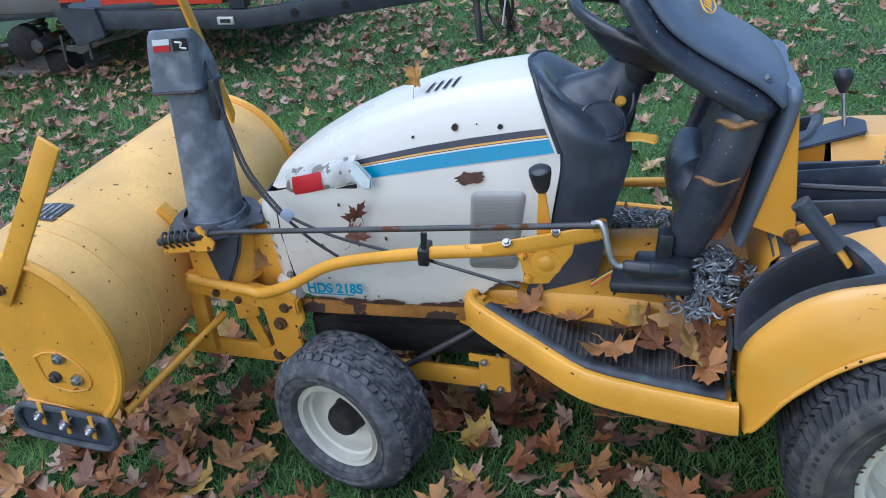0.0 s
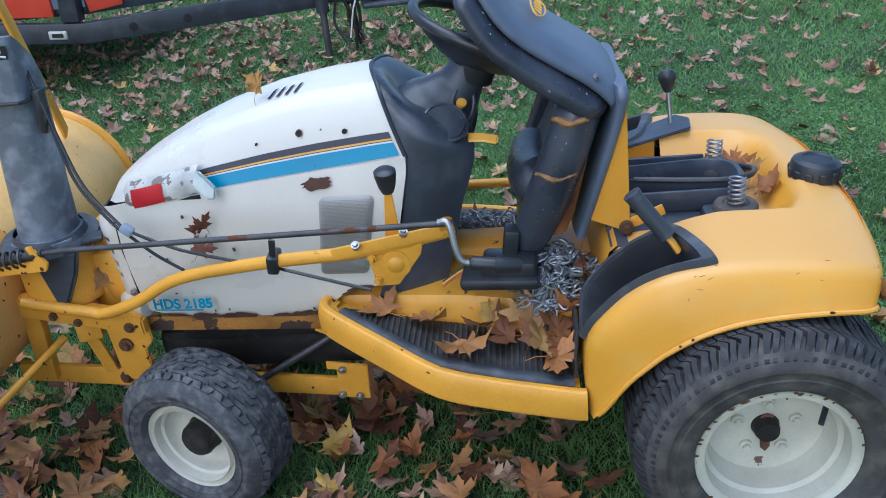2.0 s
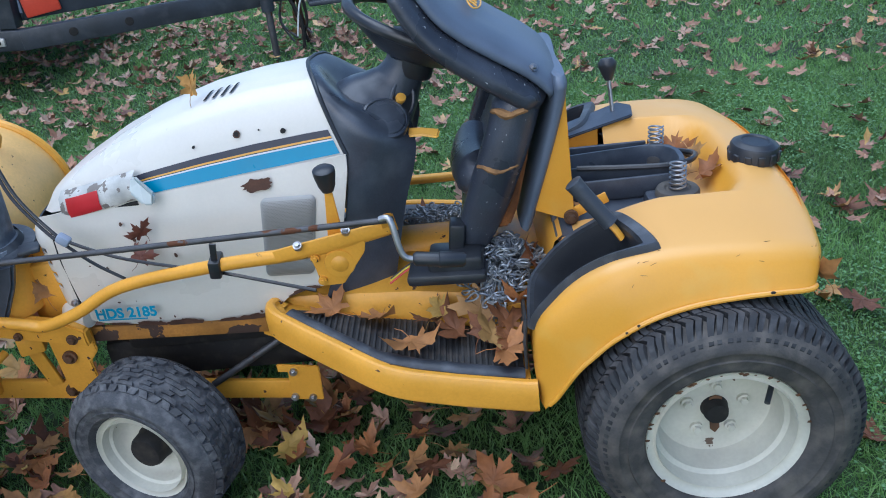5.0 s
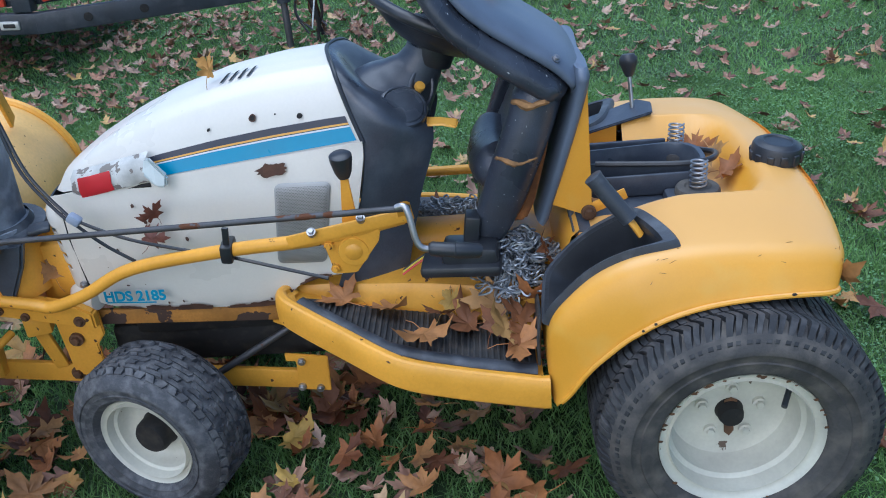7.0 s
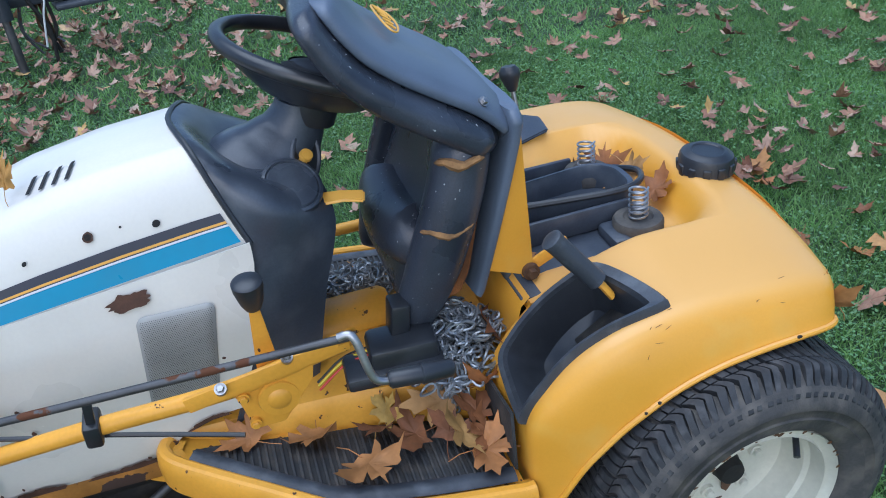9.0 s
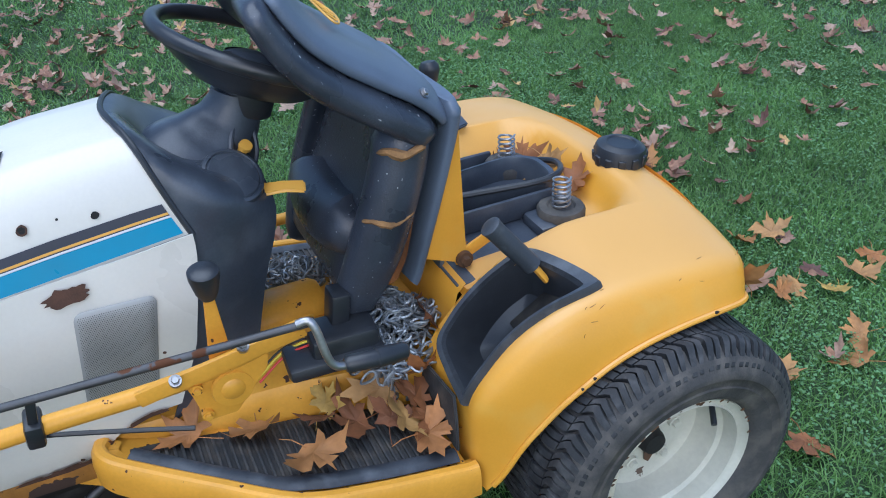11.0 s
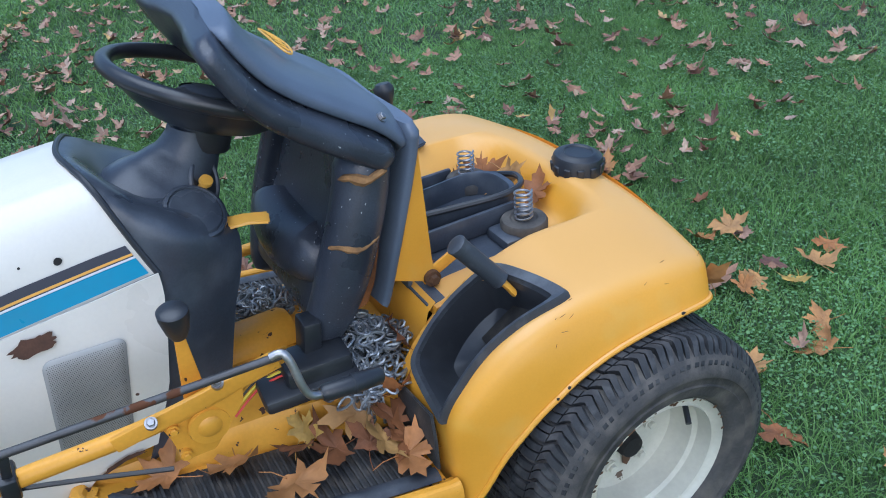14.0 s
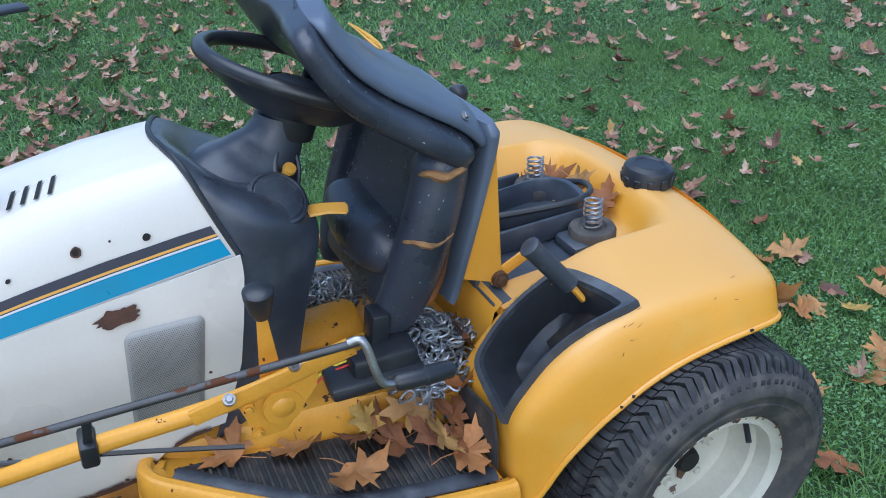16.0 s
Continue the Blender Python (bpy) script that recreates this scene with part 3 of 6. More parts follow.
RC = (3.6, -0.34)
SMALL = [(RC[0] + 0.93 * (a - RC[0]), RC[1] + 0.93 * (b - RC[1])) for a, b in RECESS]
YS = sorted({*[round(-0.493 + 0.001 * k, 4) for k in (0, 4, 9, 14, 20, 28, 38, 50, 63)], *[round(-0.42 + 0.0105 * k, 4) for k in range(18)], -0.24, -0.236})
YS = YS + [round(-0.22 + 0.0275 * k, 4) for k in range(1, 16)] + [-y for y in reversed(YS)]
YS = sorted(set(YS))
bm = bmesh.new()
STS = [k / 10 for k in range(101)]
vs = [[bm.verts.new(deck(st, y)) for y in YS] for st in STS]
for i in range(len(STS) - 1):
    for j in range(len(YS) - 1):
        st, y = (STS[i] + STS[i + 1]) / 2, (YS[j] + YS[j + 1]) / 2
        if (st < 5.6 and abs(y) < 0.238) or inside((st, y), SMALL) or inside((st, -y), SMALL) or (st > 5 and abs(y) < 0.148 and vs[i][j].co.x < 0.0):
            continue
        bm.faces.new((vs[i][j], vs[i + 1][j], vs[i + 1][j + 1], vs[i][j + 1]))
for sgn in (-1, 1):
    line = [deck(k / 4, sgn * 0.24) for k in range(0, 23)]
    loft([line, [Vector((p.x, p.y * 0.98, min(p.z, 0.36 + 0.02 * (k / 23)))) for k, p in enumerate(line)]], closed=False, bm=bm)
for sgn in (-1, 1):
    loft([[deck(st, sgn * 0.493) + Vector((0, -sgn * o, d)) for st in STS] for o, d in ((0, 0), (0.002, -0.005), (0.008, -0.006), (0.012, 0.0), (0.03, 0.05))], closed=False, bm=bm)
loft([[deck(10, y) + Vector((o, 0, d)) for y in YS if abs(y) < 0.47] for o, d in ((0, 0), (0.002, -0.006), (-0.006, -0.009), (-0.012, 0.0), (-0.02, 0.04))], closed=False, bm=bm)
bmesh.ops.delete(bm, geom=[v for v in bm.verts if not v.link_faces], context="VERTS")
bmesh.ops.remove_doubles(bm, verts=bm.verts, dist=1e-5)
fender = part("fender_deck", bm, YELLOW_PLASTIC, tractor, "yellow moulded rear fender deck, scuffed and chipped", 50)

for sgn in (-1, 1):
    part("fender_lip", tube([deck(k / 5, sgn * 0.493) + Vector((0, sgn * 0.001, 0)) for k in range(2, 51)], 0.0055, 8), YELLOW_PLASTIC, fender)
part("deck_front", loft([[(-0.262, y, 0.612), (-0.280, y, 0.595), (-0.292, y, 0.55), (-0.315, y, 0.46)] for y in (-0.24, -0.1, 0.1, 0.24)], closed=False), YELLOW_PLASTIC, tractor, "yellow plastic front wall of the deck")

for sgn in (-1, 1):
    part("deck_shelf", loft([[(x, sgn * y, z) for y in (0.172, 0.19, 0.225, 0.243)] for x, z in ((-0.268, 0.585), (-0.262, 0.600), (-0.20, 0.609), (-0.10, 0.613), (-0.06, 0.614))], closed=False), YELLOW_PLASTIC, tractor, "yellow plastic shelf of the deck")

# console recess in the fender
def console(sgn):
    """The black tub and its raised bezel."""
    edge = smooth_line([(a, b, 0) for a, b in RECESS] + [(*RECESS[0], 0)], 6)[:-1]
    rings = []
    for t, off in ((1.035, -0.006), (1.02, 0.010), (0.995, 0.016), (0.895, 0.014), (0.865, 0.006), (0.84, -0.03), (0.74, -0.070), (0.5, -0.082), (0.25, -0.085), (0.03, -0.085)):
        ring = []
        for p in edge:
            st, y = RC[0] + t * (p.x - RC[0]), RC[1] + t * (p.y - RC[1])
            w = deck(st, y)
            n = (deck(st + 0.1, y) - deck(st - 0.1, y)).cross(Vector((0, 1, 0))).normalized()
            n = n if n.z - n.x > 0 else -n
            w += n * off
            ring.append((w.x, sgn * -w.y, w.z))
        rings.append(ring)
    part("console_bezel", loft(rings[:5], caps=False), BEZEL, tractor, "scuffed dark plastic bezel", 35)
    return part("console_recess", loft(rings[3:], caps=False), BLACK, tractor, "black plastic console recess", 40)


console(-1), console(1)

# footboards
FX = [-0.945 + 0.585 * k / 24 for k in range(25)]


def floor_z(x):
    return 0.362 + 0.170 * max(0, -0.366 - x) + 0.06 * max(0, -0.68 - x)


for sgn in (-1, 1):
    outer = smooth_line([(-0.348, 0.457, 0), (-0.40, 0.455, 0), (-0.55, 0.447, 0), (-0.672, 0.426, 0), (-0.80, 0.350, 0), (-0.905, 0.283, 0), (-0.946, 0.250, 0), (-0.960, 0.215, 0), (-0.950, 0.18, 0)], 5)
    rings = []
    for off, dz in ((0.012, -0.062), (0.004, -0.060), (0.0, -0.054), (-0.001, -0.022), (0.002, 0.002), (0.007, 0.011), (0.012, 0.014), (0.022, 0.014), (0.027, 0.010), (0.030, 0.0), (0.045, -0.005)):
        ring = []
        for i, p in enumerate(outer):
            d = (outer[min(i + 1, len(outer) - 1)] - outer[max(i - 1, 0)]).normalized()
            nrm = Vector((-d.y, d.x, 0))
            nrm = nrm if nrm.y < 0 or (i > 32 and nrm.x > 0) else -nrm
            k = p + nrm * off
            k.x = min(k.x, -0.348)
            ring.append((k.x, sgn * max(k.y, 0.12), floor_z(p.x) + dz))
        rings.append(ring)
    bm = loft(rings, closed=False)
    loft([[(x, sgn * interp(x, [(-0.95, 0.13), (-0.36, 0.13)]), floor_z(x) - 0.003) for x in FX],
          [(x, sgn * interp(x, [(-0.95, 0.20), (-0.905, 0.245), (-0.80, 0.31), (-0.675, 0.385), (-0.36, 0.42)]), floor_z(x) - 0.003) for x in FX]], closed=False, bm=bm)
    fb = part("footboard", bm, YELLOW, tractor, "yellow steel footboard with a rolled edge", 26)
    xs = [-0.898, -0.875, -0.84, -0.78, -0.72, -0.69, -0.60, -0.50, -0.42, -0.372]

    def mat_out(x):
        return interp(x, [(-0.900, 0.250), (-0.80, 0.318), (-0.674, 0.394), (-0.55, 0.412), (-0.42, 0.418), (-0.37, 0.418)])

    def mat_in(x):
        return interp(x, [(-0.90, 0.222), (-0.84, 0.215), (-0.6, 0.215), (-0.37, 0.245)])

    rings = [[(x, sgn * (mat_in(x) + (mat_out(x) - mat_in(x)) * v), floor_z(x) + (0.004 if v in (0, 1) else 0.007)) for v in (0, 0.02, 0.5, 0.98, 1)] for x in xs]
    rubber = part("rubber_mat", thicken(loft(rings, closed=False), 0.003), MAT_RUBBER, fb, "ribbed black rubber foot mat")
    bm = bmesh.new()
    for k in range(37):
        x = -0.855 + k * 0.0130
        bar((x, sgn * (mat_in(x) + 0.008), floor_z(x) + 0.009), (x, sgn * (mat_out(x) - 0.028), floor_z(x) + 0.009), 0.0058, 0.006, 0.0015, bm)
    part("ribs", bm, MAT_RUBBER, rubber)
    bm = bmesh.new()
    tube([(x, sgn * (mat_out(x) - 0.014), floor_z(x) + 0.008) for x in xs], 0.017, 8, bm, 0.42)
    part("mat_border", bm, BEZEL, rubber)
    bm = sheet([(-0.364, sgn * 0.245, 0.378), (-0.364, sgn * 0.405, 0.378), (-0.366, sgn * 0.408, 0.45), (-0.358, sgn * 0.385, 0.495), (-0.356, sgn * 0.26, 0.475), (-0.358, sgn * 0.245, 0.45)], (-0.006, 0, 0), 0.002)
    part("kick_plate", bm, MAT_RUBBER, fb)

# tunnel between the footboards
rings = []
for x, top, w in ((-1.0, 0.44, 0.13), (-0.945, 0.470, 0.165), (-0.90, 0.484, 0.180), (-0.84, 0.486, 0.185), (-0.6, 0.480, 0.200), (-0.45, 0.470, 0.218), (-0.35, 0.466, 0.232), (-0.30, 0.47, 0.235)):
    rings.append([(x, -w - 0.012, 0.36), (x, -w - 0.006, top - 0.03), (x, -w + 0.006, top - 0.006), (x, -w + 0.03, top), (x, -0.06, top + 0.028), (x, 0.06, top + 0.028), (x, w - 0.03, top), (x, w - 0.006, top - 0.006), (x, w + 0.006, top - 0.03), (x, w + 0.012, 0.36)])
part("tunnel_cover", loft(rings), YELLOW, tractor, "yellow steel tunnel cover", 40)
rings = [[(x, 0.06 * math.cos(a), 0.505 + 0.035 * math.sin(a)) for a in (math.pi * k / 12 for k in range(13))] for x in (-0.70, -0.49, -0.478)]
rings[-1] = [(x, y * 0.9, z - 0.006) for x, y, z in rings[-1]]
part("shaft_cover", loft(rings), YELLOW, tractor)
part("control_box", block((0.125, 0.085, 0.05), pose(-0.500, -0.205, 0.558, 0, 0, -4), 0.012), BLACK, tractor, "black plastic control box with loose wires")
part("control_box_base", block((0.18, 0.085, 0.028), pose(-0.522, -0.220, 0.535, 0, 0, -4), 0.01), BLACK, tractor)
part("latch_tower", block((0.035, 0.05, 0.08), pose(-0.495, -0.18, 0.600, 0, 8, 0), 0.006), BLACK, tractor)

# chassis under the body
bm = block((1.15, 0.24, 0.12), pose(-0.85, 0, 0.30), 0.02)
block((0.4, 0.34, 0.2), pose(-0.05, 0, 0.32), 0.05, bm)
block((0.5, 0.28, 0.16), pose(-1.1, 0, 0.42), 0.02, bm)
part("chassis", bm, CHASSIS, tractor, "grimy dark steel chassis and driveline")
part("front_axle", tube([(-1.275, -0.27, 0.21), (-1.275, -0.1, 0.255), (-1.275, 0.1, 0.255), (-1.275, 0.27, 0.21)], 0.028, 12), CHASSIS, tractor)
part("rear_axle", tube([(0.022, -0.36, 0.278), (0.022, 0.36, 0.278)], 0.045, 16), CHASSIS, tractor)
part("frame_rail", bar((-1.43, -0.155, 0.415), (-0.90, -0.155, 0.395), 0.012, 0.042, 0.003), DIRTY_YELLOW, tractor, "dirty yellow frame rail with rust")
part("tie_rod", tube([(-1.15, -0.17, 0.24), (-0.93, -0.14, 0.36)], 0.009), DARK_STEEL, tractor)


# ---- snow blower ----
blower = root("snow_blower", (-1.9, 0, 0.2), "yellow front snow blower with a weathered grey plastic chute", "snow blower")
DC = Vector((-1.955, 0, 0.522))
DR = 0.248
rings = []
HW = 0.525
for y in (-HW, -0.3, 0, 0.3, HW):
    ring = []
    for k in range(33):
        a = radians(122 - k * 200 / 32)
        ring.append((DC.x + DR * math.cos(a), y, DC.z + DR * math.sin(a)))
    rings.append(ring)
drum = part("auger_housing", thicken(loft(rings, closed=False), 0.004), YELLOW_FADED, blower, "faded yellow curved auger housing", 60)
for sgn in (-1, 1):
    arc = [(DC.x + (DR + 0.008) * math.cos(a), DC.z + (DR + 0.008) * math.sin(a)) for a in (radians(105 - k * 152 / 24) for k in range(25))]
    pts = arc + [(-1.785, 0.306), (-1.91, 0.350), (-2.0, 0.368), (-2.02, 0.50), (-2.03, 0.68)]
    part("side_plate", sheet([(x, sgn * HW, z) for x, z in pts], (0, sgn * 0.012, 0), 0.004), YELLOW, blower, "yellow steel side plate with a rolled edge")
    ys = sgn * (HW + 0.014)
    lo = [(-2.035, 0.335), (-2.03, 0.30), (-2.0, 0.275), (-1.83, 0.245), (-1.79, 0.25), (-1.775, 0.275), (-1.78, 0.315), (-1.80, 0.335), (-1.98, 0.368), (-2.02, 0.36)]
    shoe = part("skid_shoe", sheet([(x, ys, z) for x, z in lo], (0, sgn * 0.010, 0), 0.003), BLACK_GREY, blower, "black skid shoe with bolts")
    part("shoe_lip", tube(smooth_line([(x, ys + sgn * 0.016, z) for x, z in lo + lo[:1]], 3), 0.009, 8), BEZEL, shoe)
CH = Vector((-1.610, -0.13, 0.650))
rings = []
for dx, z, r in ((0.0, 0.655, 0.082), (0.0, 0.671, 0.080), (0.001, 0.677, 0.067), (0.003, 0.69, 0.064), (0.012, 0.79, 0.061), (0.025, 0.92, 0.059), (0.032, 1.03, 0.057)):
    rings.append([(CH.x + dx + r * math.copysign(abs(math.cos(a)) ** 0.7, math.cos(a)), CH.y + r * math.copysign(abs(math.sin(a)) ** 0.7, math.sin(a)), z) for a in (math.tau * k / 28 for k in range(28))])
chute = part("chute", loft(rings), CHUTE, blower, "weathered grey plastic discharge chute")
rings = []
for z, x0, x1, y0, y1 in ((1.015, -1.645, -1.520, -0.206, -0.095), (1.05, -1.639, -1.517, -0.206, -0.10), (1.10, -1.631, -1.513, -0.205, -0.125), (1.14, -1.623, -1.508, -0.204, -0.165), (1.156, -1.615, -1.508, -0.200, -0.182)):
    c = 0.012
    rings.append([(x0, y0 + c, z), (x0 + c * 0.3, y0 + c * 0.3, z), (x0 + c, y0, z), (x1 - c, y0, z), (x1 - c * 0.3, y0 + c * 0.3, z), (x1, y0 + c, z), (x1, y1 - 0.004, z), (x1 - 0.004, y1, z), (x0 + 0.004, y1, z), (x0, y1 - 0.004, z)])
part("deflector", loft(rings), CHUTE, chute, "weathered grey plastic deflector", 50)
part("marker_bar", bar((-1.945, -0.548, 0.66), (-1.665, -0.548, 1.035), 0.012, 0.052, 0.006), YELLOW, blower)
part("push_arm", bar((-1.80, -0.155, 0.285), (-0.89, -0.155, 0.19), 0.016, 0.055, 0.004), YELLOW, blower, "yellow steel subframe rail")
part("lift_bar", tube(smooth_line([(-1.68, -0.22, 0.53), (-1.52, -0.235, 0.505), (-1.47, -0.24, 0.50), (-1.38, -0.248, 0.532), (-1.25, -0.266, 0.600), (-1.01, -0.330, 0.664), (-0.79, -0.380, 0.705), (-0.612, -0.402, 0.752)]), 0.0145, 12), YELLOW, blower, "bent yellow lift bar")
part("crank_rod", tube([(-1.60, -0.262, 0.676), (-1.50, -0.272, 0.690), (-0.60, -0.448, 0.791)], 0.0065, 10), DARK_STEEL, blower, "dark steel chute crank rod")


# ---- grass ----
GRASS = mat("grass_blades", (0.25, 0.45, 0.13), 0.5, vary=0.4, scale=1.2, fine=9, bump=0, island=0.45)
gn, gl = GRASS.node_tree.nodes, GRASS.node_tree.links
thin = gn.new("ShaderNodeBsdfTranslucent")
both = gn.new("ShaderNodeMixShader")
both.inputs[0].default_value = 0.45
gl.new(gn["Principled BSDF"].inputs["Base Color"].links[0].from_socket, thin.inputs[0])
gl.new(gn["Principled BSDF"].outputs[0], both.inputs[1]), gl.new(thin.outputs[0], both.inputs[2])
gl.new(both.outputs[0], gn["Material Output"].inputs[0])


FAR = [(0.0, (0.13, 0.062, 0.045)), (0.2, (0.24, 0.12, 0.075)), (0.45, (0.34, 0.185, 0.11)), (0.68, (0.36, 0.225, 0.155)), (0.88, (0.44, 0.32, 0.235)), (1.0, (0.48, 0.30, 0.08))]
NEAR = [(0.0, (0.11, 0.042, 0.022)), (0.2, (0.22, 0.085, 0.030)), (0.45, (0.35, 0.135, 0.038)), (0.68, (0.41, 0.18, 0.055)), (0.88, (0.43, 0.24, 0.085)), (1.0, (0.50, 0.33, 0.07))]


def leaf_material(name, per_object, stops):
    m = mat(name, (0.3, 0.15, 0.06), 0.65, vary=0.4, scale=18, fine=90, bump=0.3)
    n, l = m.node_tree.nodes, m.node_tree.links
    src = n.new("ShaderNodeObjectInfo").outputs["Random"] if per_object else n.new("ShaderNodeNewGeometry").outputs["Random Per Island"]
    r = n.new("ShaderNodeValToRGB")
    while len(r.color_ramp.elements) < len(stops):
        r.color_ramp.elements.new(0.5)
    for e, (p, c) in zip(r.color_ramp.elements, stops):
        e.position, e.color = p, (*c, 1)
    l.new(src, r.inputs[0])
    b = n["Principled BSDF"]
    old = b.inputs["Base Color"].links[0].from_socket
    x = n.new("ShaderNodeMix")
    x.data_type, x.blend_type = "RGBA", "MULTIPLY"
    x.inputs[0].default_value = 1.0
    g = n.new("ShaderNodeMix")
    g.data_type = "RGBA"
    g.inputs[0].default_value = 1.0
    sc = n.new("ShaderNodeVectorMath")
    sc.operation = "DIVIDE"
    l.new(old, sc.inputs[0])
    sc.inputs[1].default_value = (0.3, 0.15, 0.06)
    l.new(r.outputs[0], x.inputs[6]), l.new(sc.outputs[0], x.inputs[7])
    l.new(x.outputs[2], b.inputs["Base Color"])
    return m


LEAF = leaf_material("dry_leaf", True, NEAR)
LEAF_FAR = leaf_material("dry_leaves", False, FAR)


def sward(name, n, xr, yr, h, w, seed):
    rng = np.random.default_rng(seed)
    x, y = rng.uniform(*xr, n), rng.uniform(*yr, n)
    a, lean, hh = rng.uniform(0, math.tau, n), rng.uniform(0.8, 2.4, n), h * rng.uniform(0.4, 1.2, n)
    bend = rng.uniform(0, math.tau, n)
    dx, dy = np.cos(a) * w / 2, np.sin(a) * w / 2
    lx, ly = np.cos(bend) * lean * hh, np.sin(bend) * lean * hh
    z0 = np.full(n, -0.012)
    co = np.stack([np.stack([x - dx, y - dy, z0], -1), np.stack([x + dx, y + dy, z0], -1), np.stack([x + dx * 0.8 + lx * 0.35, y + dy * 0.8 + ly * 0.35, hh * 0.6], -1),
                   np.stack([x - dx * 0.8 + lx * 0.35, y - dy * 0.8 + ly * 0.35, hh * 0.6], -1), np.stack([x + lx, y + ly, hh], -1)], 1).reshape(-1, 3)
    me = bpy.data.meshes.new(name)
    k = np.arange(n) * 5
    quads = np.stack([k, k + 1, k + 2, k + 3], -1)
    tris = np.stack([k + 3, k + 2, k + 4], -1)
    me.vertices.add(len(co))
    me.vertices.foreach_set("co", co.ravel())
    loops = np.concatenate([quads.ravel(), tris.ravel()])
    me.loops.add(len(loops))
    me.loops.foreach_set("vertex_index", loops)
    me.polygons.add(2 * n)
    me.polygons.foreach_set("loop_start", np.concatenate([np.arange(n) * 4, 4 * n + np.arange(n) * 3]))
    me.polygons.foreach_set("loop_total", np.concatenate([np.full(n, 4), np.full(n, 3)]))
    me.update(calc_edges=True)
    me.materials.append(GRASS)
    return tagged(new(name, me), "short green lawn grass with dry tips", "grass", kind="stuff")


sward("grass", 240000, (-3.4, 2.8), (-1.2, 2.6), 0.032, 0.0036, 1)
sward("grass", 200000, (-7.0, 8.0), (2.6, 9.0), 0.036, 0.007, 2)
sward("grass", 45000, (2.8, 8.0), (-1.5, 2.6), 0.034, 0.006, 4)
sward("grass", 60000, (-14, 18), (9.0, 22.0), 0.045, 0.022, 3)
sward("grass", 32000, (-7.0, 8.0), (-6.0, -1.2), 0.036, 0.013, 5)
sward("grass", 25000, (-7.0, -3.4), (-1.2, 2.6), 0.036, 0.009, 6)


# clover leaflets that lie flat between the blades
CLOVER = mat("clover", (0.135, 0.275, 0.10), 0.6, vary=0.35, scale=1.5, fine=9, bump=0, island=0.6)


def clover(n, xr, yr, size, seed):
    rng = np.random.default_rng(seed)
    x, y = rng.uniform(*xr, n), rng.uniform(*yr, n)
    keep = (np.sin(x * 3.1 + 1.7 * np.sin(y * 2.3)) + np.sin(y * 3.7 + x * 1.3) + rng.uniform(-1.6, 1.6, n)) > -0.6
    x, y = x[keep], y[keep]
    n = len(x)
    z, r, a = rng.uniform(0.012, 0.034, n), size * rng.uniform(0.55, 1.25, n), rng.uniform(0, math.tau, n)
    tilt, way = rng.uniform(0.0, 0.6, n), rng.uniform(0, math.tau, n)
    co = []
    for k, f in ((0, 1.0), (1.3, 0.8), (3.14, 0.9), (4.98, 0.8)):
        px, py = r * f * np.cos(a + k), r * f * np.sin(a + k)
        co.append(np.stack([x + px, y + py, z + tilt * (px * np.cos(way) + py * np.sin(way))], -1))
    co = np.stack(co, 1).reshape(-1, 3)
    me = bpy.data.meshes.new("clover")
    me.vertices.add(4 * n)
    me.vertices.foreach_set("co", co.ravel())
    me.loops.add(4 * n)
    me.loops.foreach_set("vertex_index", np.arange(4 * n))
    me.polygons.add(n)
    me.polygons.foreach_set("loop_start", np.arange(n) * 4)
    me.polygons.foreach_set("loop_total", np.full(n, 4))
    me.update(calc_edges=True)
    me.materials.append(CLOVER)
    tagged(new("clover", me), "small green clover leaves between the grass blades", "clover", kind="stuff")


clover(120000, (-4.0, 4.0), (0.55, 3.4), 0.0062, 41)
clover(40000, (0.30, 3.4), (-1.8, 0.55), 0.0058, 43)
clover(100000, (-7.0, 8.0), (3.4, 9.5), 0.0095, 42)


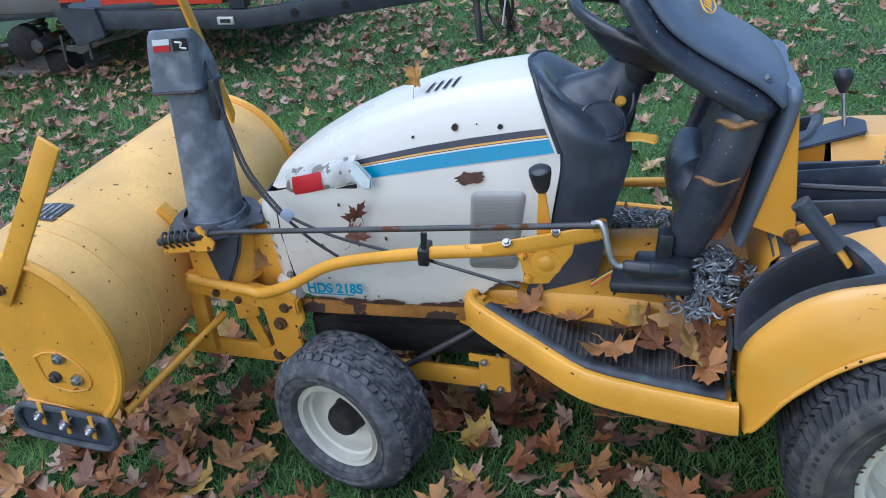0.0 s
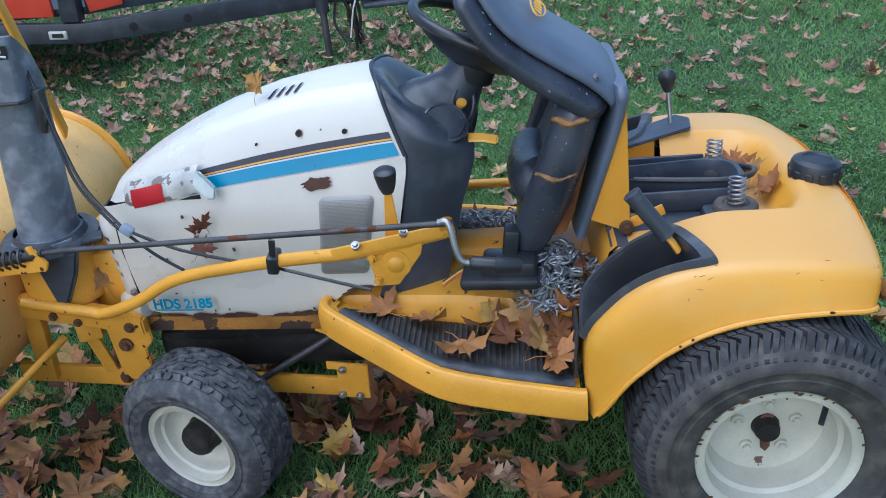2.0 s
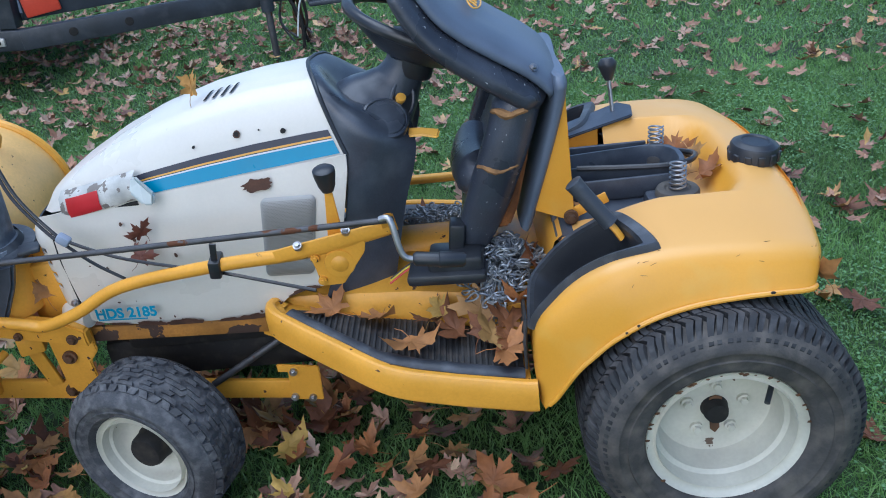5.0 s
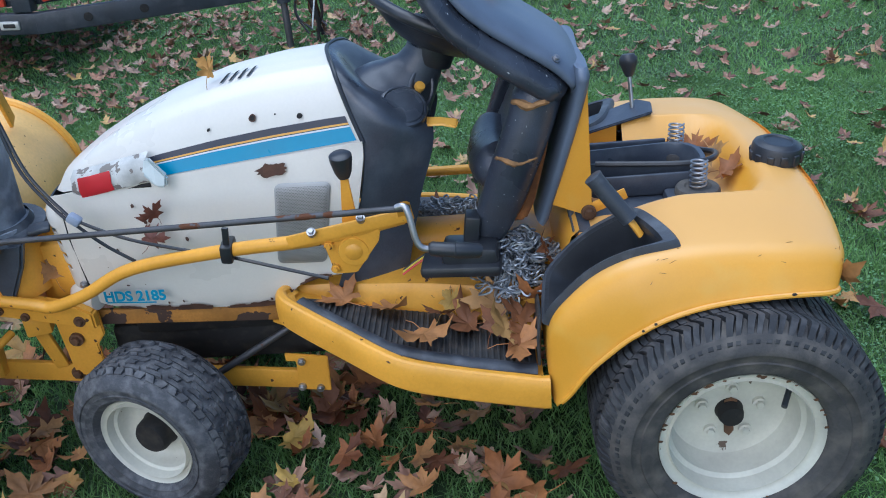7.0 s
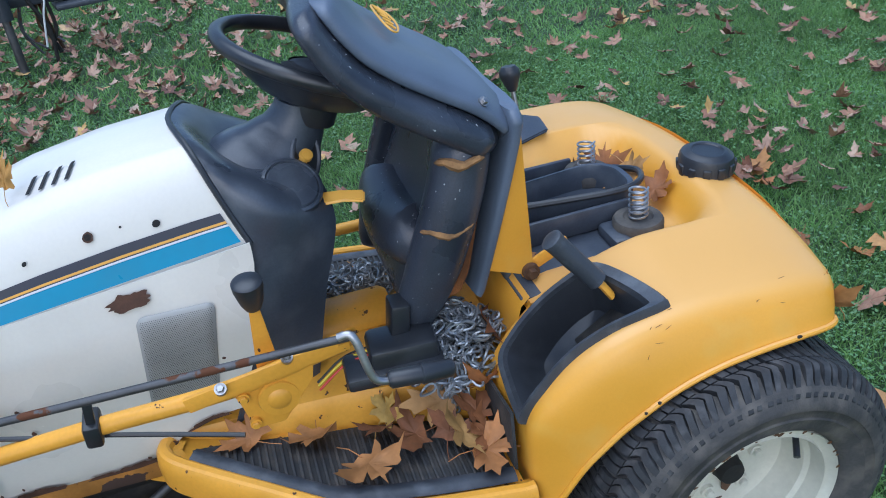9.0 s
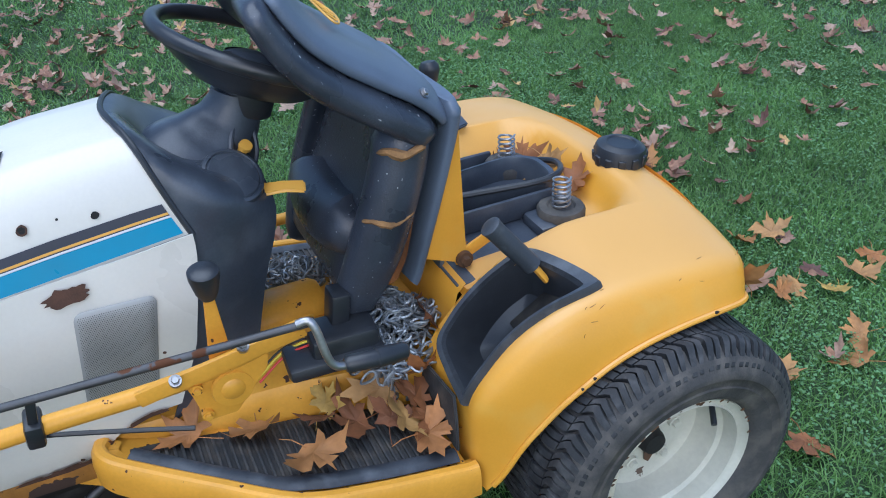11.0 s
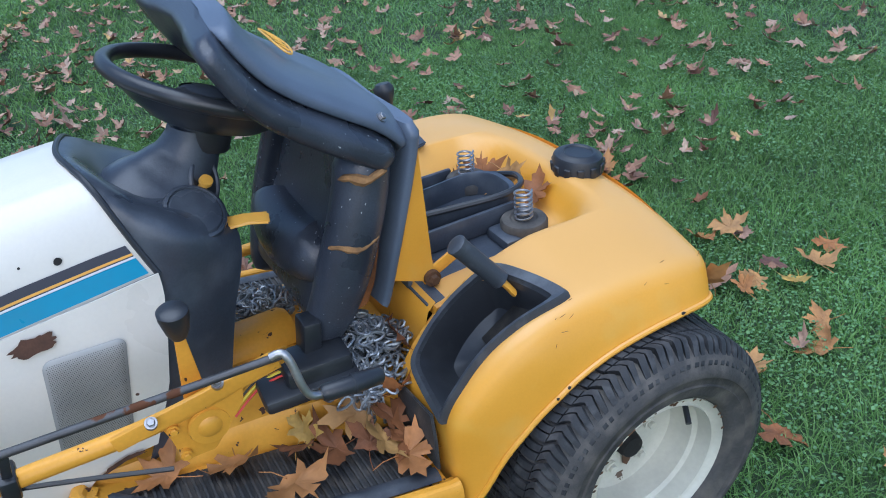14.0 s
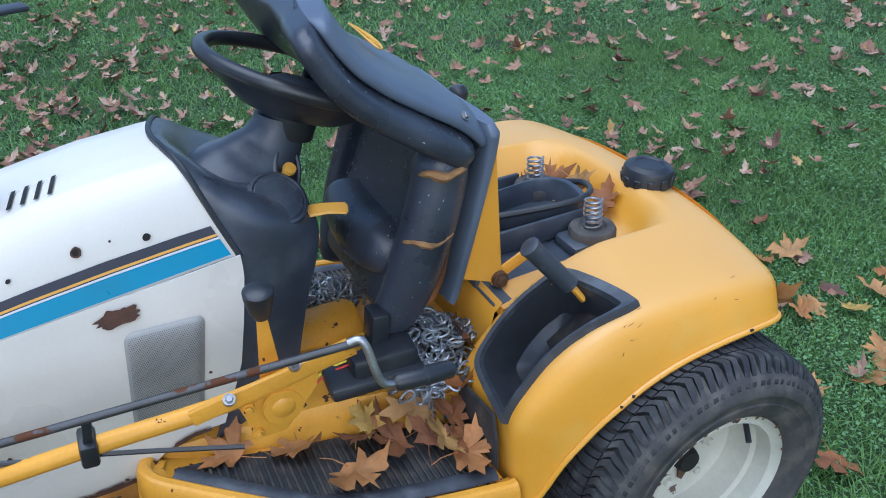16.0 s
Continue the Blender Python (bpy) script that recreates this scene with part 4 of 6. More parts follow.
# ---- fallen leaves ----
def leaf_mesh(seed, steps=(1.0, 0.68, 0.36), stalk=True):
    """A curled, crumpled maple leaf about 0.1 m across, in its own plane."""
    rnd = random.Random(seed)
    half = [(0.0, 1.0), (0.10, 0.72), (0.24, 0.70), (0.17, 0.40), (0.42, 0.62), (0.52, 0.70), (0.60, 0.55), (0.95, 0.52), (0.72, 0.28), (0.70, 0.14), (0.40, 0.06), (0.52, -0.12), (0.50, -0.28), (0.22, -0.20), (0.04, -0.25)]
    line = [(x, y) for x, y in half] + [(-x, y) for x, y in reversed(half[1:])]
    line = [(x + rnd.uniform(-0.06, 0.06), y + rnd.uniform(-0.06, 0.06)) for x, y in line]
    cup, roll_, twist = rnd.uniform(-0.3, 0.9), rnd.uniform(-0.6, 1.1), rnd.uniform(-0.6, 0.6)
    bm = bmesh.new()
    s = 0.062

    def put(x, y, k):
        z = cup * (x * x + y * y) * 0.5 + roll_ * x * x * 0.5 + twist * x * y + 0.22 * noise.noise((2.6 * x + seed, 2.6 * y, seed)) * (0.4 + x * x + y * y) + (0.012 if k % 2 else -0.008)
        return bm.verts.new((s * x, s * y, s * z))

    rings = [[put(x * f, 0.08 + (y - 0.08) * f, k) for k, (x, y) in enumerate(line)] for f in steps]
    c = put(0, 0.08, 0)
    n = len(line)
    for a, b in zip(rings, rings[1:]):
        for i in range(n):
            j = (i + 1) % n
            bm.faces.new((a[i], a[j], b[j], b[i]))
    for i in range(n):
        bm.faces.new((rings[-1][i], rings[-1][(i + 1) % n], c))
    stem = [Vector((0, s * -0.2, 0.001)), Vector((s * 0.1, s * -0.6, 0.004)), Vector((s * 0.25, s * -0.9, 0.002))]
    if stalk:
        tube(stem, 0.0010, 4, bm)
    return mesh_of("leaf", bm, LEAF, 70)


LEAVES = [leaf_mesh(k) for k in range(10)]
rnd = random.Random(11)


def wanted(x, y):
    """How thickly the leaves lie: most before the front wheels and under the trailer, few on the open lawn."""
    if y < 0.6:
        return (1.0 if y < 0.15 else 0.6) if x < -0.35 else 0.22 if x < 0.4 else 0.25
    return max(0.40, min(1.0, 0.66 - 0.46 * (x + 0.5)) * (0.75 if y < 1.3 else 1.0)) if y < 5 else 0.3 if x > -1 else 0.5


count = 0
while count < 298:
    x, y = rnd.uniform(-2.5, 1.3), rnd.uniform(-0.85, 1.1)
    if rnd.random() > wanted(x, y) or (-0.28 < x < 0.3 and 0.3 < abs(y) < 0.6) or (-1.5 < x < -1.05 and 0.2 < abs(y) < 0.45):
        continue
    ob = new("maple_leaf", LEAVES[rnd.randrange(10)])
    ob.matrix_basis = pose(x, y, rnd.uniform(0.026, 0.046), rnd.uniform(-30, 30), rnd.uniform(-30, 30), rnd.uniform(0, 360)) @ Matrix.Scale(rnd.uniform(0.75, 1.35), 4)
    tagged(ob, "dry brown maple leaf lying in the grass", "leaf", "fallen leaves")
    count += 1

quick = []
for k in range(10):
    m = leaf_mesh(k + 20, (1.0, 0.5), False)
    quick.append((m, [v.co.copy() for v in m.vertices], [tuple(p.vertices) for p in m.polygons]))
co, fa = [], []
count = 0
while count < 6000:
    x, y = rnd.uniform(-6.5, 6.5), rnd.uniform(0.7, 10.5)
    if rnd.random() > wanted(x, y) or (x < 0.45 and x > -2.7 and y < 1.9):
        continue
    m = pose(x, y, rnd.uniform(0.03, 0.06), rnd.uniform(-30, 30), rnd.uniform(-30, 30), rnd.uniform(0, 360)) @ Matrix.Scale(rnd.uniform(0.5, 1.05), 4)
    _, vv, ff = quick[rnd.randrange(10)]
    k = len(co)
    co += [tuple(m @ v) for v in vv]
    fa += [tuple(i + k for i in f) for f in ff]
    count += 1
count = 0
while count < 420:
    x, y = rnd.uniform(-2.8, 1.7), rnd.uniform(-0.9, 1.9)
    if rnd.random() > wanted(x, y) ** 2 or (-0.28 < x < 0.3 and 0.3 < abs(y) < 0.6) or (-1.5 < x < -1.05 and 0.2 < abs(y) < 0.45):
        continue
    m = pose(x, y, rnd.uniform(0.018, 0.035), rnd.uniform(-25, 25), rnd.uniform(-25, 25), rnd.uniform(0, 360)) @ Matrix.Scale(rnd.uniform(0.6, 1.2), 4)
    _, vv, ff = quick[rnd.randrange(10)]
    k = len(co)
    co += [tuple(m @ v) for v in vv]
    fa += [tuple(i + k for i in f) for f in ff]
    count += 1
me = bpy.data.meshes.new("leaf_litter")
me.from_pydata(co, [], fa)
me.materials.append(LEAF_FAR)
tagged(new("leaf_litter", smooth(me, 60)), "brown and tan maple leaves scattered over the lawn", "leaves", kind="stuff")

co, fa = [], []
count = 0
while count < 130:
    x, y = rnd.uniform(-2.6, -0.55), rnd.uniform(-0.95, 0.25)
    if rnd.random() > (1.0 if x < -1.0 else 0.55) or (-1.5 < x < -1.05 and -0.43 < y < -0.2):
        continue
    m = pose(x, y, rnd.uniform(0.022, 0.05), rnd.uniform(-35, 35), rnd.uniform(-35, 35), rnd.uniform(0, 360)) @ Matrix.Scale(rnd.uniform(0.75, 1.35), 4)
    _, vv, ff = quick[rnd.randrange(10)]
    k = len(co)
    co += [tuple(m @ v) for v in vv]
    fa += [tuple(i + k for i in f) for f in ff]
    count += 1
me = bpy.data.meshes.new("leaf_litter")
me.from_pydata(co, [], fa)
# the NEAR leaf colours scaled down to about two thirds, slightly redder
me.materials.append(leaf_material("darker_leaves", False, [(p, (c[0] * 0.7, c[1] * 0.62, c[2] * 0.62)) for p, c in NEAR]))
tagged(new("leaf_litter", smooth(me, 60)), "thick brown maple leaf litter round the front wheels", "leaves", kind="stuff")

# leaves lying on the machine
for x, y, z, rx, ry, rz, s, k in ((-0.795, -0.230, 0.465, 5, -8, 40, 1.0, 0), (-0.688, -0.240, 0.445, 10, 5, 160, 1.0, 1), (-0.615, -0.330, 0.430, 4, 4, 200, 1.25, 2), (-0.510, -0.287, 0.419, 14, -10, 90, 1.1, 3), (-0.449, -0.250, 0.434, 50, -10, 10, 1.35, 4), (-0.561, -0.240, 0.438, 40, 10, 300, 0.8, 5),
                                (-0.460, -0.315, 0.421, 25, 15, 330, 0.85, 8), (-0.370, -0.260, 0.461, 45, -20, 200, 0.9, 3), (-0.390, -0.335, 0.414, 35, -15, 70, 0.9, 9), (-0.570, -0.265, 0.437, 25, 20, 140, 0.8, 6), (-0.414, -0.361, 0.408, 10, 20, 250, 1.1, 6), (-0.430, -0.325, 0.426, 20, -25, 120, 1.0, 7), (-0.400, -0.300, 0.436, 30, 25, 30, 1.0, 8), (-0.325, -0.21, 0.53, 60, 20, 80, 1.1, 9),
                                (0.065, 0.12, 0.625, 48, 5, -20, 0.9, 2), (0.085, 0.06, 0.65, -20, 40, 160, 1.0, 6), (0.10, -0.03, 0.635, 20, 30, 240, 0.9, 7), (0.03, 0.15, 0.60, 35, 20, 15, 0.8, 1), (-0.22, -0.10, 0.62, 30, 0, 120, 0.9, 9), (-0.17, 0.06, 0.60, 10, 10, 10, 0.9, 3),
                                (-1.50, -0.145, 0.535, 80, 5, 30, 0.9, 8), (-1.66, -0.12, 0.50, 70, 0, 100, 1.1, 1), (-0.60, 0.26, 0.40, 10, 0, 70, 1.2, 2), (-0.50, 0.30, 0.40, 0, 10, 170, 1.2, 5), (0.225, -0.44, 0.575, 60, 20, 100, 1.0, 3)):
    ob = new("maple_leaf", LEAVES[k])
    ob.matrix_basis = pose(x, y, z, rx, ry, rz) @ Matrix.Scale(s, 4)
    tagged(ob, "dry maple leaf caught on the tractor", "leaf", "leaves on the tractor")

RED_LEAF = mat("red_brown_leaf", (0.16, 0.055, 0.035), 0.6, vary=0.4, scale=25, fine=90, bump=0.3)
for x, y, z, rx, ry, rz, s, k in ((-1.185, -0.222, 0.706, 62, 30, 195, 0.62, 4), (-1.205, -0.232, 0.650, 112, -20, 160, 0.66, 0)):
    me = LEAVES[k].copy()
    me.materials[0] = RED_LEAF
    ob = new("maple_leaf", me)
    ob.matrix_basis = pose(x, y, z, rx, ry, rz) @ Matrix.Scale(s, 4)
    tagged(ob, "dark red-brown maple leaf caught behind the crank rod", "leaf", "leaves on the tractor")

# one yellow leaf standing curled by the hood's slots
YELLOW_LEAF = mat("yellow_leaf", (0.50, 0.28, 0.075), 0.65, vary=0.4, scale=25, fine=90, bump=0.3)
me = LEAVES[6].copy()
me.materials[0] = YELLOW_LEAF
ob = new("maple_leaf", me)
ob.matrix_basis = pose(-1.048, -0.070, 0.972, 66, 8, -14) @ Matrix.Diagonal((0.50, 0.80, 1.4, 1.0))
tagged(ob, "yellow dry leaf standing curled on the hood", "leaf", "leaves on the tractor")

# ---- seat, folded forward over the wheel ----
def outline_pad(rows, width_at, thick_at, nrm_at, name, material, parent, label="", bolster=0.3, power=0.5, dome=0.0):
    """An upholstered pad along the line rows (x, z), with raised side bolsters on its far face."""
    line = smooth_line([(x, 0, z) for x, z in rows], 5)
    rings = []
    n = len(line) - 1
    for i, p in enumerate(line):
        u = i / n
        w, th = interp(u, width_at), interp(u, thick_at)
        d = (line[min(i + 1, n)] - line[max(i - 1, 0)]).normalized()
        nrm = Vector(nrm_at)
        nrm = (nrm - d * nrm.dot(d)).normalized()
        ring = []
        for k in range(36):
            ang = math.tau * k / 36
            c, s = math.cos(ang), math.sin(ang)
            cy = math.copysign(abs(c) ** power, c) * w / 2
            cn = math.copysign(abs(s) ** 0.6, s)
            e = abs(cy) / (w / 2)
            if cn > 0:
                cn *= 0.62 + bolster * (1 if 0.55 < e < 0.95 else max(0.0, (e - 0.3) / 0.25) if e < 0.55 else 0.7)
            ring.append(p + Vector((0, cy, 0)) + nrm * (th * (0.5 + 0.5 * cn) - dome * e * e))
        rings.append(ring)
    return part(name, loft(rings), material, parent, label, 60)


seat = outline_pad([(-0.262, 0.950), (-0.268, 0.90), (-0.300, 0.78), (-0.345, 0.63), (-0.352, 0.61)], [(0, 0.36), (0.1, 0.39), (0.9, 0.37), (1, 0.32)], [(0, 0.03), (0.1, 0.036), (0.9, 0.030), (1, 0.015)], (1, 0, -0.25), "seat_pan", SHELL, tractor, "dark plastic seat pan, folded forward", 0.38, 0.3)
outline_pad([(-0.268, 0.925), (-0.30, 0.82), (-0.345, 0.70), (-0.405, 0.575), (-0.435, 0.545)], [(0, 0.36), (0.06, 0.40), (0.4, 0.42), (0.75, 0.38), (0.93, 0.28), (1, 0.16)], [(0, 0.09), (0.1, 0.10), (0.7, 0.11), (0.92, 0.09), (1, 0.05)], (-1, 0, -0.1), "seat_cushion", VINYL, seat, "torn black vinyl cushion with foam showing", 0.1)
for sgn in (-1, 1):
    roll = smooth_line([(-0.335, sgn * 0.165, 0.925), (-0.355, sgn * 0.176, 0.85), (-0.388, sgn * 0.180, 0.76), (-0.426, sgn * 0.172, 0.66), (-0.455, sgn * 0.150, 0.585), (-0.460, sgn * 0.140, 0.560)], 5)
    m = len(roll) - 1
    part("side_bolster", tube(roll, [interp(k / m, [(0, 0.030), (0.06, 0.050), (0.5, 0.050), (0.80, 0.040), (0.93, 0.030), (1, 0.014)]) for k in range(m + 1)], 20), VINYL, seat)
nose = smooth_line([(-0.395, -0.135, 0.735), (-0.425, -0.10, 0.715), (-0.435, 0.0, 0.705), (-0.425, 0.10, 0.715), (-0.395, 0.135, 0.735)], 5)
part("seat_nose", tube(nose, [interp(k / (len(nose) - 1), [(0, 0.020), (0.2, 0.058), (0.5, 0.064), (0.8, 0.058), (1, 0.020)]) for k in range(len(nose))], 20, None, 1.0), VINYL, seat)
BACK_LINE = [(-0.248, 0.895), (-0.258, 0.925), (-0.305, 0.970), (-0.370, 1.014), (-0.427, 1.054), (-0.472, 1.094), (-0.502, 1.135), (-0.522, 1.172), (-0.526, 1.182)]
outline_pad(BACK_LINE[1:], [(0, 0.38), (0.06, 0.45), (0.5, 0.47), (0.85, 0.44), (0.95, 0.38), (1, 0.28)], [(0, 0.05), (0.1, 0.070), (0.6, 0.060), (0.9, 0.050), (1, 0.02)], (-0.55, 0, -0.85), "backrest", VINYL, seat, "cracked black vinyl backrest, folded forward", 0.38, dome=-0.022)
outline_pad(BACK_LINE, [(0, 0.32), (0.12, 0.38), (0.6, 0.40), (0.86, 0.375), (0.95, 0.31), (1, 0.2)], [(0, 0.02), (0.2, 0.034), (0.9, 0.034), (1, 0.014)], (0.55, 0, 0.85), "backrest_shell", SHELL, seat, "dark grey plastic backrest shell", 0.38, 0.35, dome=0.026)
for y in (-0.10, 0.10):
    bolt("shell_screw", (-0.472, y, 1.108), (0.45, y * 4, 0.85), 0.007, seat)
bolt("shell_screw", (-0.300, -0.178, 0.972), (0.4, -0.6, 0.6), 0.006, seat)
# badge: an oval outline and bars in gold on the backrest shell
def on_shell(y, s):
    """A point of the backrest's domed back: y across, s up along it."""
    d = 0.026 * (y / 0.195) ** 2 - 0.0012
    return Vector((-0.408 - 0.55 * d - 0.82 * s, y, 1.0945 - 0.85 * d + 0.57 * s))


part("badge", tube([on_shell(-0.028 + 0.070 * math.cos(a), 0.019 * math.sin(a)) for a in (math.tau * k / 32 for k in range(33))], 0.0020, 5), GOLD, seat)
for k in range(6):
    y = -0.078 + 0.020 * k
    part("badge_bar", tube([on_shell(y, -0.009), on_shell(y + 0.006, 0.0), on_shell(y + 0.008, 0.010)], 0.0022, 5), GOLD, seat)


def tear(u, r, a0, a1, thick):
    """A ragged split round the near bolster."""
    c = Vector((interp(u, [(0, -0.335), (1, -0.45)]), -0.172, interp(u, [(0, 0.925), (1, 0.555)])))
    pts = []
    for k in range(9):
        a = radians(a0 + (a1 - a0) * k / 8)
        pts.append(c + Vector((r * math.cos(a), r * math.sin(a), 0.004 * math.sin(k * 1.3))))
    return part("tear", tube(pts, [0.002] + [thick] * 3 + [thick * 1.5] * 2 + [thick] * 2 + [0.002], 6), FOAM, seat, "torn seam with yellow foam")


tear(0.08, 0.053, 300, 200, 0.0065)
tear(0.41, 0.054, 320, 195, 0.0055)
part("foam_edge", sheet([(-0.338, -0.178, 0.885), (-0.306, -0.182, 0.880), (-0.322, -0.184, 0.78), (-0.352, -0.184, 0.66), (-0.372, -0.178, 0.612), (-0.410, -0.170, 0.605), (-0.400, -0.176, 0.66), (-0.368, -0.180, 0.78)], (0, 0.03, 0), 0.006), FOAM_DARK, seat, "brown rotten foam at the cushion edge")
bm = sheet([(-0.236, -0.176, 0.925), (-0.256, -0.176, 0.915), (-0.324, -0.180, 0.655), (-0.318, -0.179, 0.648), (-0.236, -0.172, 0.610), (-0.226, -0.172, 0.630)], (0, 0.005, 0), 0.0015)
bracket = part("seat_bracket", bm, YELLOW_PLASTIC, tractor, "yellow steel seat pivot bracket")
bolt("pivot_bolt", (-0.234, -0.178, 0.622), (0, -1, 0), 0.011, bracket, BROWN_RUST)
part("pivot_arm", bar((-0.25, -0.165, 0.615), (-0.15, -0.16, 0.655), 0.006, 0.026, 0.002), YELLOW, tractor)
part("pivot_rust", sheet([(-0.255, -0.246, 0.585), (-0.225, -0.246, 0.60), (-0.195, -0.246, 0.60), (-0.205, -0.246, 0.575), (-0.225, -0.246, 0.56)], (0, 0.002, 0), 0), RUSTY, tractor)
bm = sheet([(-0.228, 0.198, 0.925), (-0.325, 0.190, 0.645), (-0.245, 0.186, 0.612), (-0.205, 0.178, 0.70)], (0, -0.005, 0), 0.0015)
part("seat_bracket", bm, YELLOW_PLASTIC, tractor)

# ---- under the seat: tray, springs, cable ----
bm = block((0.30, 0.46, 0.012), pose(-0.125, 0, 0.598), 0.004)
bar((-0.27, -0.074, 0.630), (0.022, -0.078, 0.634), 0.010, 0.052, 0.004, bm)
bar((-0.27, 0.155, 0.625), (0.00, 0.155, 0.625), 0.012, 0.05, 0.004, bm)
bar((-0.27, -0.155, 0.62), (-0.27, 0.155, 0.62), 0.012, 0.05, 0.004, bm)
tray = part("battery_tray", bm, BLACK_GREY, tractor, "black plastic tray under the seat")
# the tub with a rounded end
edge = smooth_line([(-0.225, -0.028, 0), (-0.10, -0.040, 0), (0.015, -0.058, 0), (0.046, -0.040, 0), (0.052, 0.0, 0), (0.044, 0.042, 0), (0.0, 0.072, 0), (-0.10, 0.066, 0), (-0.225, 0.052, 0)], 4)
middle = Vector((-0.09, 0.008, 0))
rings = [[middle + (p - middle) * f + Vector((0, 0, z)) for p in edge] for f, z in ((1.0, 0.612), (1.03, 0.668), (1.02, 0.672), (0.94, 0.672), (0.92, 0.667), (0.88, 0.620), (0.3, 0.616))]
part("tray_box", loft(rings), BLACK_GREY, tray)
part("papers", sheet([(-0.15, -0.022, 0.632), (-0.05, -0.036, 0.640), (-0.02, 0.0, 0.640), (-0.10, 0.018, 0.634)], (0, 0, 0.002), 0), SILVER_TAPE, tray, "crumpled grey plastic scrap")
part("cable", tube(smooth_line([(-0.20, -0.030, 0.672), (-0.10, -0.048, 0.672), (0.0, -0.064, 0.674), (0.06, -0.045, 0.672), (0.088, 0.015, 0.662), (0.06, 0.07, 0.65)], 6), 0.007, 8), BLACK, tray)
for y in (-0.125, 0.105):
    base = part("spring_base", spin([(0, 0.006), (0.026, 0.006), (0.03, 0.010), (0.046, 0.008), (0.050, 0.002), (0.050, -0.014)], (0.015, y, 0.635), (0, 0, 1), 32), RUBBER, tractor, "black rubber spring seat")
    coil = [(0.015 + 0.018 * math.cos(a), y + 0.018 * math.sin(a), 0.640 + 0.068 * a / (math.tau * 6)) for a in (math.tau * k / 14 for k in range(14 * 6))]
    part("spring_arm", block((0.11, 0.085, 0.03), pose(0.0, y, 0.612), 0.012), BLACK_GREY, tractor)
    part("spring", tube(coil, 0.0024, 6), STEEL, base, "bright steel seat spring")

# fuel cap
cap = part("fuel_cap", spin([(0.0, 0.018), (0.030, 0.018), (0.033, 0.021), (0.040, 0.021), (0.046, 0.016), (0.052, 0.014), (0.055, 0.008), (0.056, -0.022)], (0.205, -0.056, 0.690), (0.10, -0.03, 1), 40), BLACK, tractor, "black ribbed fuel cap")
for k in range(12):
    a = math.tau * k / 12
    part("cap_rib", block((0.008, 0.016, 0.026), Matrix.Translation((0.205, -0.056, 0.690)) @ pose(0, 0, 0, -2, 6, math.degrees(a)) @ pose(0.056, 0, -0.006), 0.003), BLACK, cap)

# brake lever in the console
part("brake_lever", tube([(-0.148, -0.332, 0.640), (-0.161, -0.328, 0.660), (-0.175, -0.322, 0.678)], 0.013, 10, None, 0.5), YELLOW, tractor, "yellow lever with a black grip")
grip = part("lever_grip", tube(smooth_line([(-0.170, -0.324, 0.672), (-0.205, -0.312, 0.715), (-0.236, -0.301, 0.755), (-0.243, -0.299, 0.764)], 4), [0.018] * 4 + [0.0185] * 4 + [0.019, 0.020, 0.020, 0.018, 0.010], 14), BEZEL, tractor)
part("lever_slot", bar((-0.21, -0.335, 0.545), (-0.10, -0.345, 0.625), 0.05, 0.012, 0.004), CHASSIS, tractor)

# gear lever on the far fender
part("shift_plate", sheet([(-0.20, 0.23, 0.640), (-0.02, 0.225, 0.690), (-0.01, 0.30, 0.690), (-0.04, 0.34, 0.687), (-0.20, 0.33, 0.640)], (0.0, 0, 0.008), 0.003), BLACK_GREY, tractor)
part("shift_rod", tube([(-0.060, 0.295, 0.685), (-0.066, 0.318, 0.775)], 0.0055, 10), STEEL, tractor)
part("shift_knob", spin([(0.0, 0.030), (0.016, 0.028), (0.024, 0.018), (0.024, 0.006), (0.014, -0.02), (0.009, -0.03)], (-0.067, 0.322, 0.795), (-0.05, 0.2, 1), 24), BLACK, tractor, "black ball gear knob")
part("cross_rod", tube([(-0.95, 0.24, 0.57), (-0.36, 0.24, 0.565)], 0.013, 12), YELLOW, tractor)

# dash controls
pod = part("ignition_pod", spin([(0.0, 0.013), (0.042, 0.013), (0.045, 0.010), (0.047, 0.013), (0.052, 0.011), (0.054, 0.004), (0.056, -0.045)], (-0.625, -0.118, 0.872), (0.30, -0.55, 0.78), 30), BLACK_GREY, dash, "black ignition panel")
part("choke_knob", spin([(0.0, 0.020), (0.011, 0.019), (0.012, 0.012), (0.008, 0.004), (0.008, -0.02)], (-0.592, -0.074, 0.896), (0.35, -0.55, 0.75), 18), GOLD, tractor, "yellow pull knob")
part("throttle_lever", sheet([(-0.60, -0.126, 0.828), (-0.545, -0.136, 0.830), (-0.512, -0.148, 0.826), (-0.506, -0.128, 0.838), (-0.545, -0.115, 0.841), (-0.60, -0.105, 0.842)], (0, 0, 0.007), 0.003), GOLD, tractor, "yellow throttle lever")

# ---- hood details ----
for k in range(4):
    x = -1.008 + 0.0205 * k
    bm = loft([[on_hood(x - 0.012 * v + w * 0.8, -(0.20 + 0.19 * v), 0.0035) for w in (-0.0042, 0.0042)] for v in (0, 0.25, 0.5, 0.75, 1.0)], closed=False)
    part("vent_slot", bm, CHASSIS, hood, "dark hood vent slot")


